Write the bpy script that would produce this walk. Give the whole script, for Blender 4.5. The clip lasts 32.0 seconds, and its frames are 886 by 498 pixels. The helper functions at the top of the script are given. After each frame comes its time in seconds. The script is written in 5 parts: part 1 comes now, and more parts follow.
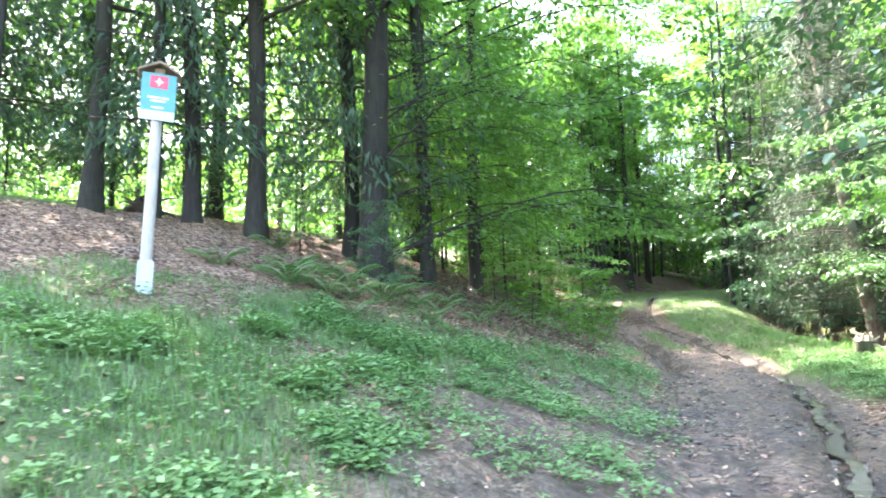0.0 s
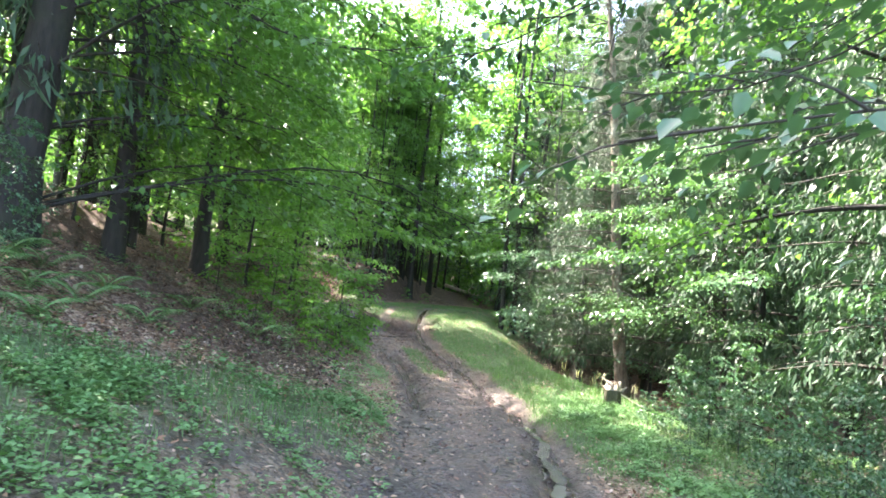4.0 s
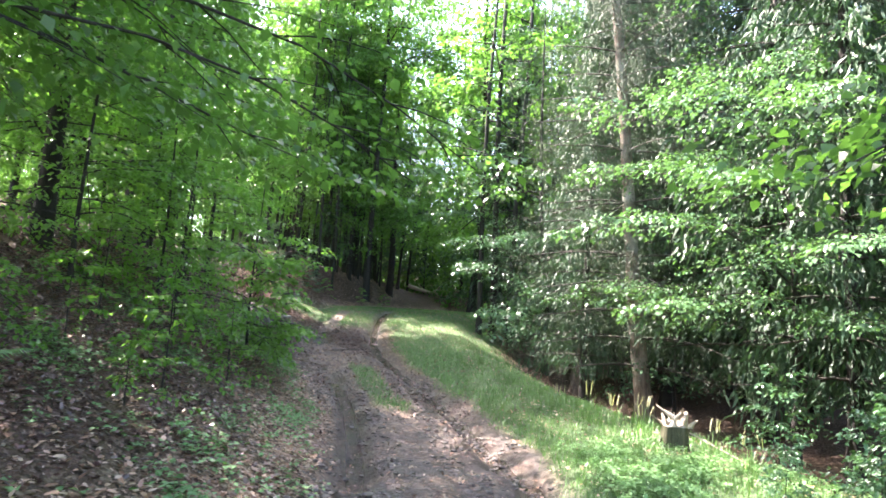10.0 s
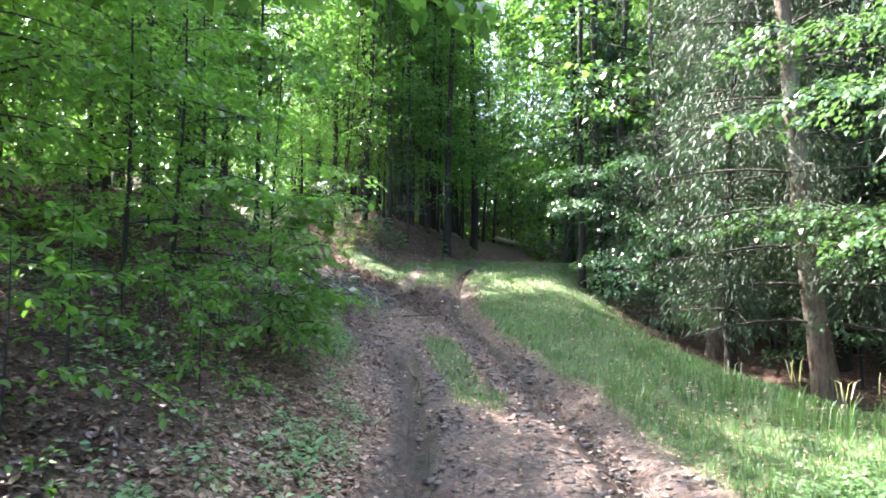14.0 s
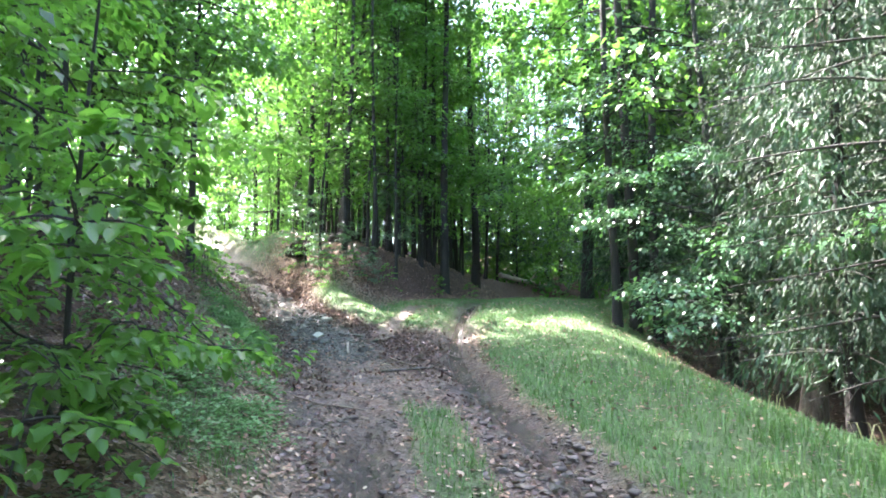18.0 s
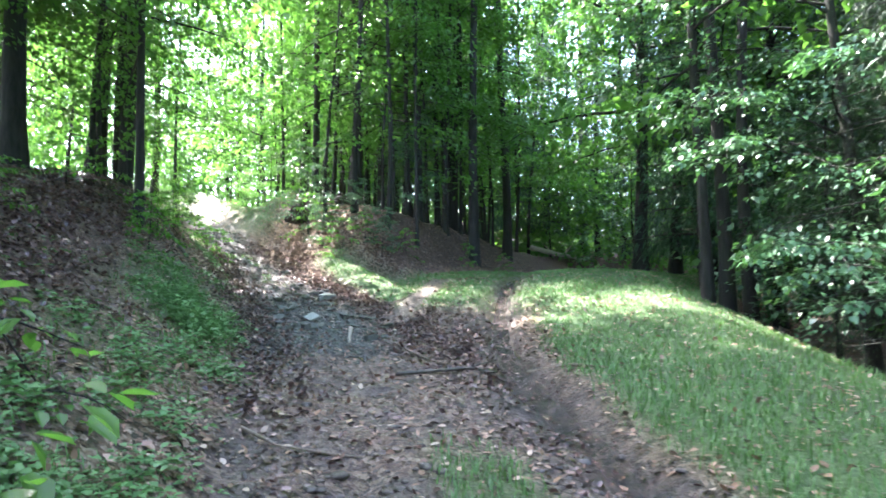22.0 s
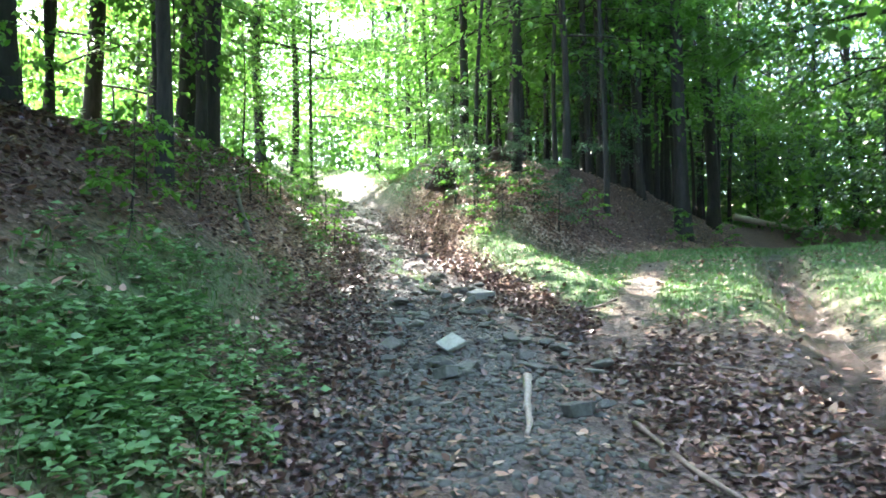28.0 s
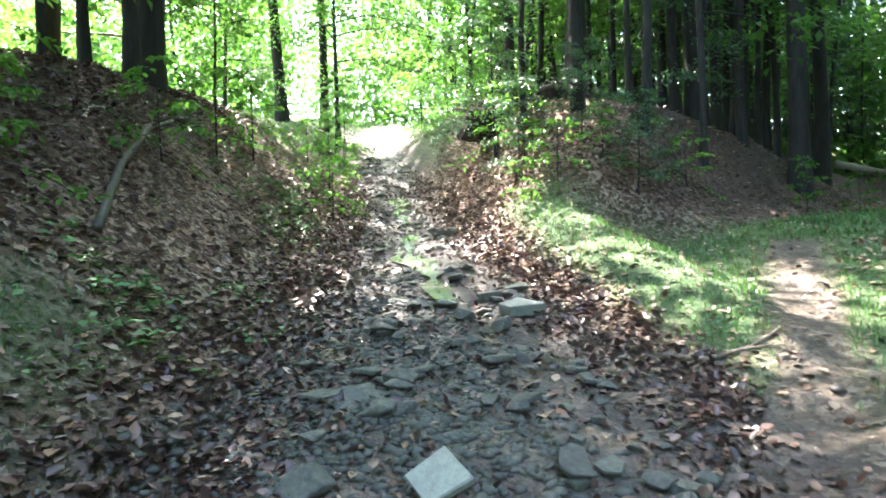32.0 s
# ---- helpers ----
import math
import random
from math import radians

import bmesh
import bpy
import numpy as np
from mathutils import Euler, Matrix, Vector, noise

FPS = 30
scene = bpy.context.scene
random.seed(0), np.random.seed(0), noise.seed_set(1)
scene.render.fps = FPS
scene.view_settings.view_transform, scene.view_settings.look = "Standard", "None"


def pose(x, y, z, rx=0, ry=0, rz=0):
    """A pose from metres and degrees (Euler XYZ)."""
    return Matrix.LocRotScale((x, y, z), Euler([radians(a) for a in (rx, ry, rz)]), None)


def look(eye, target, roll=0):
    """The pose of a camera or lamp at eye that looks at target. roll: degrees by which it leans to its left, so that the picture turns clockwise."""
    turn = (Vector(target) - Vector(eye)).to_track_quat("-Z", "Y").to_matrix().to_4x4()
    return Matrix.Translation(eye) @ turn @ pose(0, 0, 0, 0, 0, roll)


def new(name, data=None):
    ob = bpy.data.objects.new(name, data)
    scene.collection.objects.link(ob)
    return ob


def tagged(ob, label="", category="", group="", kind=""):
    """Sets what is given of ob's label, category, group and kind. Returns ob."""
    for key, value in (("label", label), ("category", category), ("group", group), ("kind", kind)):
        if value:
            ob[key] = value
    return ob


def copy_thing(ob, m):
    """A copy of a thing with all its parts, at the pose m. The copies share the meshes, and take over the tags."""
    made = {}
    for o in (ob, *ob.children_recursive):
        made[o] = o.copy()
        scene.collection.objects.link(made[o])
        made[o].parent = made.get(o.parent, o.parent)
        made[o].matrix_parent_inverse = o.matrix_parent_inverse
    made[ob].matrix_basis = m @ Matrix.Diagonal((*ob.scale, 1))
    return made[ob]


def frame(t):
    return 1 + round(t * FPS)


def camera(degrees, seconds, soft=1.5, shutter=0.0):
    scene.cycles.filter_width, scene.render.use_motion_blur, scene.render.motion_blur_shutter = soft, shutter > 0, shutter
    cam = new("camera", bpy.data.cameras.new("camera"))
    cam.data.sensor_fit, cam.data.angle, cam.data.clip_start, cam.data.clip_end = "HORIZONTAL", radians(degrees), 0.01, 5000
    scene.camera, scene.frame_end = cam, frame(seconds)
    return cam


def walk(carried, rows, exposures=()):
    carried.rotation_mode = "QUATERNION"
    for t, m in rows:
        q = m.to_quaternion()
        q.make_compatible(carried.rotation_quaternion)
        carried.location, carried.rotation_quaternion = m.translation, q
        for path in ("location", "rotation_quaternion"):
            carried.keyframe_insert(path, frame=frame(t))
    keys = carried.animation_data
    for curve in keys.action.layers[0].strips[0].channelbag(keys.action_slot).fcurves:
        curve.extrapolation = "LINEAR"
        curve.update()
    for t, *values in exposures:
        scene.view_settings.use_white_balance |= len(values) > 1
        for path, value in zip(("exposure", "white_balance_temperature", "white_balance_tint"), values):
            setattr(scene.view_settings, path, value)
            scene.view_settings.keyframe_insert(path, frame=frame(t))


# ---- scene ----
LENS = 69.7
PATH = [
    (0, (0.334, -4.313, 1.500), (-0.444, -2.482, 1.711), -2.1),
    (0.5, (0.461, -4.061, 1.610), (-0.190, -2.180, 1.800), -1.2),
    (1, (0.563, -3.892, 1.607), (0.042, -1.972, 1.809), -2.1),
    (1.5, (0.537, -3.504, 1.653), (0.457, -1.511, 1.796), 0.8),
    (2, (0.517, -3.211, 1.709), (0.597, -1.219, 1.870), 1.6),
    (2.5, (0.576, -2.800, 1.780), (0.535, -0.810, 1.976), 1.8),
    (3, (0.611, -2.390, 1.736), (0.433, -0.406, 1.922), 1.4),
    (3.5, (0.568, -1.903, 1.845), (0.428, 0.083, 2.039), 5.0),
    (5.5, (0.759, -0.205, 1.501), (0.514, 1.764, 1.751), 6.6),
    (6, (0.701, 0.243, 1.537), (0.366, 2.206, 1.731), 3.9),
    (6.5, (0.616, 0.715, 1.521), (0.205, 2.664, 1.699), 3.1),
    (7, (0.543, 1.190, 1.590), (0.194, 3.149, 1.792), 5.6),
    (7.5, (0.550, 1.674, 1.635), (0.248, 3.632, 1.907), 2.5),
    (8, (0.493, 2.146, 1.592), (0.160, 4.100, 1.862), 2.3),
    (8.5, (0.376, 2.539, 1.658), (0.195, 4.505, 1.982), 5.8),
    (9, (0.346, 2.993, 1.656), (0.203, 4.973, 1.897), -1.0),
    (9.5, (0.347, 3.491, 1.700), (0.170, 5.470, 1.932), -0.1),
    (10, (0.279, 3.951, 1.759), (0.217, 5.936, 1.996), 3.9),
    (10.5, (0.295, 4.433, 1.748), (0.263, 6.418, 1.993), 0.4),
    (11, (0.282, 4.924, 1.685), (0.090, 6.904, 1.897), 0.4),
    (11.5, (0.189, 5.361, 1.751), (0.011, 7.344, 1.938), 4.2),
    (12, (0.175, 5.822, 1.769), (-0.014, 7.805, 1.954), 0.6),
    (12.5, (0.166, 6.301, 1.708), (-0.101, 8.274, 1.893), 2.0),
    (13, (0.077, 6.682, 1.749), (-0.118, 8.666, 1.907), 5.2),
    (13.5, (0.028, 7.128, 1.779), (-0.269, 9.101, 1.906), 1.8),
    (15.5, (-0.137, 9.012, 1.740), (-0.500, 10.979, 1.738), 1.0),
    (16, (-0.252, 9.624, 1.733), (-0.403, 11.615, 1.840), 3.9),
    (16.5, (-0.264, 10.096, 1.777), (-0.414, 12.082, 1.962), 0.2),
    (17, (-0.359, 10.618, 1.705), (-0.556, 12.593, 1.948), 3.1),
    (17.5, (-0.446, 11.048, 1.680), (-0.655, 13.020, 1.938), 2.4),
    (18, (-0.518, 11.501, 1.657), (-0.842, 13.461, 1.882), 0.0),
    (18.5, (-0.650, 11.951, 1.663), (-1.048, 13.907, 1.780), 4.6),
    (19, (-0.732, 12.340, 1.641), (-1.136, 14.296, 1.744), 2.3),
    (19.5, (-0.779, 12.792, 1.637), (-1.240, 14.735, 1.735), 0.8),
    (20, (-0.923, 13.191, 1.684), (-1.166, 15.174, 1.788), 4.1),
    (20.5, (-1.000, 13.539, 1.638), (-1.198, 15.522, 1.802), -0.9),
    (21, (-1.040, 13.870, 1.665), (-1.358, 15.838, 1.815), -3.3),
    (21.5, (-1.174, 14.343, 1.663), (-1.509, 16.311, 1.794), 1.6),
    (22, (-1.303, 14.761, 1.631), (-1.693, 16.716, 1.789), -0.2),
    (22.5, (-1.393, 15.197, 1.637), (-2.004, 17.093, 1.820), -3.0),
    (23, (-1.549, 15.561, 1.656), (-2.183, 17.452, 1.795), 1.4),
    (23.5, (-1.664, 15.925, 1.651), (-2.326, 17.808, 1.776), 0.3),
    (24, (-1.780, 16.261, 1.678), (-2.685, 18.043, 1.758), -3.2),
    (24.5, (-1.987, 16.631, 1.720), (-2.883, 18.419, 1.762), 2.9),
    (25, (-2.097, 16.937, 1.677), (-2.978, 18.732, 1.703), 2.8),
    (25.5, (-2.218, 17.309, 1.719), (-3.126, 19.090, 1.688), -0.4),
    (27.5, (-2.759, 18.615, 1.875), (-3.586, 20.435, 1.946), 3.1),
    (28, (-2.865, 18.867, 1.870), (-3.722, 20.671, 1.964), -0.8),
    (28.5, (-2.900, 19.246, 1.939), (-3.915, 20.968, 2.023), 0.3),
    (29, (-2.967, 19.587, 1.880), (-3.884, 21.364, 1.925), 1.8),
    (29.5, (-3.133, 19.897, 1.953), (-3.926, 21.733, 1.951), 2.9),
    (30, (-3.223, 20.217, 2.048), (-4.148, 21.990, 2.022), -0.6),
    (30.5, (-3.342, 20.544, 1.993), (-4.413, 22.233, 1.968), -1.0),
    (31, (-3.491, 20.852, 2.087), (-4.420, 22.623, 2.044), 2.4),
    (31.5, (-3.631, 21.163, 2.185), (-4.573, 22.925, 2.108), -3.3),
    (32, (-3.779, 21.426, 2.193), (-4.795, 23.148, 2.149), -1.7),
]

cam = camera(LENS, 32.0, soft=1.7, shutter=0.3)
EXPOSURES = [(0, 4.35, 6850, 13), (3, 4.0, 6850, 15), (7, 3.85, 6800, 20), (13, 3.75, 6600, 21), (16, 4.2, 6350, 20), (20, 4.25, 6150, 17), (24, 4.0, 6050, 15), (28, 4.2, 6300, 13), (32, 4.1, 6450, 12)]
walk(cam, [(t, look(eye, target, roll)) for t, eye, target, roll in PATH], EXPOSURES)

# ---- light ----
SUN_AZ, SUN_EL = radians(-62), radians(52)   # azimuth from +y towards +x
world = bpy.data.worlds.new("world")
scene.world = world
world.use_nodes = True
wn = world.node_tree
sky = wn.nodes.new("ShaderNodeTexSky")
sky.sky_type, sky.sun_disc, sky.sun_elevation, sky.sun_rotation = "NISHITA", False, SUN_EL, SUN_AZ
sky.air_density, sky.dust_density, sky.ozone_density = 1.0, 2.5, 1.0
wn.links.new(sky.outputs[0], wn.nodes["Background"].inputs[0])
wn.nodes["Background"].inputs[1].default_value = 0.15
sun = new("sun", bpy.data.lights.new("sun", "SUN"))
sun.data.energy, sun.data.angle, sun.data.color = 4.0, radians(0.6), (1.0, 0.95, 0.86)
sun_way = Vector((math.sin(SUN_AZ) * math.cos(SUN_EL), math.cos(SUN_AZ) * math.cos(SUN_EL), math.sin(SUN_EL)))
sun.matrix_world = look(sun_way * 60, (0, 0, 0))


# ---- materials ----
def material(name):
    m = bpy.data.materials.new(name)
    m.use_nodes = True
    return m, m.node_tree, m.node_tree.nodes["Principled BSDF"]


def node(tree, kind, **inputs):
    n = tree.nodes.new(kind)
    for key, value in inputs.items():
        n.inputs[key.replace("_", " ")].default_value = value
    return n


def noise_tex(tree, scale, detail=6.0, rough=0.6, coords=None):
    n = node(tree, "ShaderNodeTexNoise", Scale=scale, Detail=detail, Roughness=rough)
    if coords is None:
        coords = tree.nodes.new("ShaderNodeTexCoord").outputs["Object"]
    tree.links.new(coords, n.inputs["Vector"])
    return n


def ramp(tree, source, stops):
    r = tree.nodes.new("ShaderNodeValToRGB")
    while len(r.color_ramp.elements) < len(stops):
        r.color_ramp.elements.new(0.5)
    for el, (at, col) in zip(r.color_ramp.elements, stops):
        el.position, el.color = at, (*col, 1)
    tree.links.new(source, r.inputs[0])
    return r


def mixed(tree, factor, a, b, mode="MIX"):
    m = tree.nodes.new("ShaderNodeMix")
    m.data_type, m.blend_type = "RGBA", mode
    for socket, value in ((m.inputs[0], factor), (m.inputs[6], a), (m.inputs[7], b)):
        if isinstance(value, bpy.types.NodeSocket):
            tree.links.new(value, socket)
        else:
            socket.default_value = value if isinstance(value, float) else (*value, 1)
    return m.outputs[2]


def bumped(tree, shader, height, strength=0.5, distance=0.02):
    b = node(tree, "ShaderNodeBump", Strength=strength, Distance=distance)
    tree.links.new(height, b.inputs["Height"])
    tree.links.new(b.outputs[0], shader.inputs["Normal"])


def leaf_material(name, dark, light, gloss=0.42, through_light=0.5, hue=None):
    """A leaf: a glossy face over tissue that lets light through; each leaf has its own shade."""
    m, tree, p = material(name)
    geo = tree.nodes.new("ShaderNodeNewGeometry")
    r = ramp(tree, geo.outputs["Random Per Island"], [(0.0, dark), (1.0, light)])
    big = noise_tex(tree, 0.6, 3.0)
    col = mixed(tree, big.outputs[0], r.outputs[0], tuple(c * 1.25 for c in light), "MIX")
    tree.links.new(col, p.inputs["Base Color"])
    p.inputs["Roughness"].default_value = gloss
    p.inputs["Specular IOR Level"].default_value = 0.5
    tr = tree.nodes.new("ShaderNodeBsdfTranslucent")
    hot = mixed(tree, 1.0, col, hue or (1.25, 1.4, 0.65), "MULTIPLY")
    tree.links.new(hot, tr.inputs[0])
    mix = tree.nodes.new("ShaderNodeMixShader")
    mix.inputs[0].default_value = through_light
    tree.links.new(p.outputs[0], mix.inputs[1])
    tree.links.new(tr.outputs[0], mix.inputs[2])
    tree.links.new(mix.outputs[0], tree.nodes["Material Output"].inputs[0])
    return m


def bark_material(name, dark, light, lichen, scale=1.0):
    m, tree, p = material(name)
    tc = tree.nodes.new("ShaderNodeTexCoord")
    mp = node(tree, "ShaderNodeMapping", Scale=(9 * scale, 9 * scale, 1.6 * scale))
    tree.links.new(tc.outputs["Object"], mp.inputs["Vector"])
    n1 = noise_tex(tree, 2.0, 8.0, 0.7, mp.outputs[0])
    n2 = noise_tex(tree, 1.3, 4.0, 0.6)
    r = ramp(tree, n1.outputs[0], [(0.35, dark), (0.65, light)])
    k = ramp(tree, n2.outputs[0], [(0.5, (0, 0, 0)), (0.68, (1, 1, 1))])
    tree.links.new(mixed(tree, k.outputs[0], r.outputs[0], lichen), p.inputs["Base Color"])
    p.inputs["Roughness"].default_value = 0.85
    bumped(tree, p, n1.outputs[0], 0.9, 0.02)
    return m


beech_leaf = leaf_material("beech_leaf", (0.036, 0.095, 0.026), (0.085, 0.18, 0.052), 0.34, 0.58)
young_leaf = leaf_material("young_leaf", (0.055, 0.135, 0.032), (0.115, 0.235, 0.062), 0.34, 0.62)
# darker, bluer copy of the beech leaf, with shade worked into its colour
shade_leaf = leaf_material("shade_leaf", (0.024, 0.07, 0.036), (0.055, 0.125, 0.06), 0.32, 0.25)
glossy_leaf = leaf_material("glossy_leaf", (0.038, 0.092, 0.042), (0.085, 0.17, 0.08), 0.27, 0.25)
needle = leaf_material("needle", (0.02, 0.036, 0.021), (0.045, 0.07, 0.04), 0.6, 0.3, (1.05, 1.2, 0.75))
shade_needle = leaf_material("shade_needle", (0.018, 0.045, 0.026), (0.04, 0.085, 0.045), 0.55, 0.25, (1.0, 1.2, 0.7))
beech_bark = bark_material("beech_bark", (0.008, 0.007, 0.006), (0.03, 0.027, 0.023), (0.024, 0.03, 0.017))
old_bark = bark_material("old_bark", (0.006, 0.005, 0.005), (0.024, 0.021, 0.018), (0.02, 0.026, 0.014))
bough_bark = bark_material("bough_bark", (0.018, 0.015, 0.013), (0.06, 0.053, 0.045), (0.08, 0.085, 0.065))
spruce_bark = bark_material("spruce_bark", (0.07, 0.05, 0.038), (0.22, 0.175, 0.14), (0.26, 0.25, 0.21))


# ---- terrain heights ----
def sstep(a, b, v):
    t = np.clip((v - a) / (b - a), 0.0, 1.0)
    return t * t * (3 - 2 * t)


def smin(a, b, k):
    h = np.clip(0.5 + 0.5 * (b - a) / k, 0.0, 1.0)
    return b * (1 - h) + a * h - k * h * (1 - h)


# line of the trodden way: along the track, then up the sunken gully (x, y, z)
WAY = np.array([(0.9, -60, 0.0), (0.9, -8, 0.0), (1.15, 0, 0.02), (0.75, 6, 0.1), (0.2, 10, 0.12), (-0.5, 13.5, 0.2), (-1.4, 16.5, 0.42),
                (-2.6, 19.5, 0.78), (-4.1, 22.5, 1.18), (-5.6, 24.6, 1.58), (-7.4, 27.0, 2.1), (-11.3, 32.0, 3.35), (-17.3, 39.8, 5.4),
                (-28.0, 53.5, 8.7), (-62.0, 95.0, 14.0)])


def resample(pts, step=0.8, wide=7):
    seg = np.r_[0, np.cumsum(np.linalg.norm(np.diff(pts[:, :2], axis=0), axis=1))]
    s = np.arange(0, seg[-1], step)
    out = np.stack([np.interp(s, seg, pts[:, n]) for n in range(pts.shape[1])], 1)
    ker = np.ones(wide) / wide
    pad = np.concatenate([out[:1].repeat(wide // 2, 0), out, out[-1:].repeat(wide // 2, 0)])
    return np.stack([np.convolve(pad[:, n], ker, "valid") for n in range(out.shape[1])], 1)


WAYS = resample(WAY)


def along(x, y, line):
    """Signed distance to the left of a line, its y and its height at the foot."""
    x, y = np.asarray(x, float), np.asarray(y, float)
    a, step = line[:-1], np.diff(line, axis=0)
    size = (step[:, 0] ** 2 + step[:, 1] ** 2)
    out = np.empty((3, len(x)))
    for lo in range(0, len(x), 4000):
        px, py = x[lo:lo + 4000, None] - a[:, 0], y[lo:lo + 4000, None] - a[:, 1]
        k = np.clip((px * step[:, 0] + py * step[:, 1]) / size, 0, 1)
        qx, qy = px - k * step[:, 0], py - k * step[:, 1]
        far = qx * qx + qy * qy
        n = np.argmin(far, 1)
        r = np.arange(len(n))
        side = np.sign(step[n, 0] * qy[r, n] - step[n, 1] * qx[r, n])
        out[:, lo:lo + 4000] = np.sqrt(far[r, n]) * side, a[n, 1] + k[r, n] * step[n, 1], a[n, 2] + k[r, n] * step[n, 2]
    return out


# the fainter track that runs on ahead (x, y)
FORE = np.array([(1.3, -60, 0), (1.3, -8, 0), (1.1, 0, 0), (0.6, 6, 0), (0.15, 10.5, 0), (-0.15, 12.6, 0), (-0.75, 15, 0), (-1.15, 17, 0), (-1.75, 18.4, 0), (-2.4, 20, 0),
                 (-2.95, 22.3, 0), (-3.15, 24, 0), (-3.4, 29.0, 0), (-3.0, 32, 0), (-1.0, 36, 0), (2.0, 43.0, 0), (9.0, 50, 0), (30.0, 58, 0)])
FORES = resample(FORE)


def rut_right(y):
    """How far the right-hand rut lies from the track's line, at y."""
    return np.interp(y, [-4, 2, 6, 9.5, 13.5, 17, 20], [0.3, 0.38, 0.95, 1.25, 1.02, 0.95, 0.78])


# foot of the wooded bank that closes the clearing (x, y)
FOOT = np.array([(-60.0, 80, 0), (-31.0, 50.0, 0), (-14.5, 33.5, 0), (-9.3, 28.0, 0), (-8.0, 27.0, 0), (-6.2, 27.3, 0), (-4.4, 28.6, 0), (-3.4, 31.5, 0), (-2.5, 38, 0), (-1.2, 46.5, 0), (2, 51, 0), (12, 58, 0), (50, 80, 0)])
FOOTS = resample(FOOT, 0.8, 3)


def height(x, y):
    x, y = np.atleast_1d(np.asarray(x, float)), np.atleast_1d(np.asarray(y, float))
    d, fy, fz = along(x, y, WAYS)
    # clearing and verge to the right
    base = np.interp(y, [-60, 0, 8, 13, 17, 20, 22.5, 25, 29, 36, 50, 90], [0, 0.02, 0.1, 0.18, 0.48, 0.85, 1.15, 1.6, 2.08, 2.25, 2.6, 6])
    right = base + 0.05 * np.clip(-d - 1.5, 0, 3)
    edge = np.interp(y, [-60, 6, 10, 14.5, 19, 22, 26, 30, 36, 44, 60], [5, 5, 4.2, 3.4, 1.7, 1.0, 0.6, 0.8, 2.5, 6, 14])
    deep = np.interp(y, [0, 9, 13, 18, 30, 45, 60], [0.0, 0.1, 0.7, 1.3, 1.9, 1.4, 0.3])
    right = right - deep * sstep(edge - 0.9, edge + 3.6, x) + 0.16 * np.clip(x - edge - 5.0, 0, 30) * sstep(-20, 10, y)
    b, _, _ = along(x, y, FOOTS)
    right = right + np.interp(x, [-10, -6.5, -4, -1, 2], [2.6, 1.8, 1.2, 1.05, 0.9]) * sstep(0.0, np.interp(x, [-6, -4], [1.6, 2.3]), b) + 0.06 * np.clip(b - 2, 0, 60)
    # the high ground to the left
    plat = np.interp(fy, [10, 16, 20, 24.5, 27.5, 32], [3.9, 3.5, 3.15, 3.35, 4.1, 4.7]) + 0.12 * np.clip(fy - 32, 0, 80) + 0.02 * np.clip(d - 10, 0, 40)
    plat = np.maximum(plat, fz + 1.0)
    rise = np.interp(fy, [-60, 0, 8, 14, 20, 26, 32, 45], [0.30, 0.36, 0.46, 0.52, 0.62, 0.98, 1.0, 0.85])
    w = np.interp(fy, [-10, 12, 20, 24, 26.5, 40], [1.1, 1.0, 1.1, 1.0, 0.9, 1.0])
    left = smin(fz + rise * np.clip(d - w, 0, 60), plat, np.interp(fy, [14, 20], [1.2, 0.7]))
    # cut of the gully on its right flank
    cut = fz + np.interp(fy, [24, 26.5, 28.5, 31], [0.35, 0.5, 1.5, 2.0]) * np.clip(-d - 0.85, 0, 60)
    g = sstep(23.4, 25.5, fy)
    right = np.where(d < 0, right * (1 - g) + g * smin(cut, np.maximum(right, fz + 0.9 - 0.8 * np.clip(-d - 1.1, 0, 60)), 0.5), right)
    z = np.where(d > 0, left, np.where(-d < w, fz + (right - fz) * sstep(0.0, 1.0, -d / w), right))
    return z


# ---- ground ----
rng = np.random.default_rng(7)


def lattice(n, seed):
    return np.random.default_rng(seed).random((n, n))


LATT = [lattice(256, 100 + n) for n in range(4)]


def vnoise(x, y, scale, octaves=4, seed=0):
    """Smooth value noise, about -1 to 1."""
    total, amp, norm = 0.0, 1.0, 0.0
    for o in range(octaves):
        u, v = x * scale + 37.1 * seed + 11.3 * o, y * scale + 19.7 * seed + 5.9 * o
        i, j = np.floor(u).astype(int), np.floor(v).astype(int)
        a, b = u - i, v - j
        a, b = a * a * (3 - 2 * a), b * b * (3 - 2 * b)
        g = LATT[(o + seed) % 4]
        w = ((1 - a) * (1 - b) * g[i % 256, j % 256] + a * (1 - b) * g[(i + 1) % 256, j % 256]
             + (1 - a) * b * g[i % 256, (j + 1) % 256] + a * b * g[(i + 1) % 256, (j + 1) % 256])
        total, norm = total + amp * (2 * w - 1), norm + amp
        amp, scale = amp * 0.5, scale * 2.0
    return total / norm


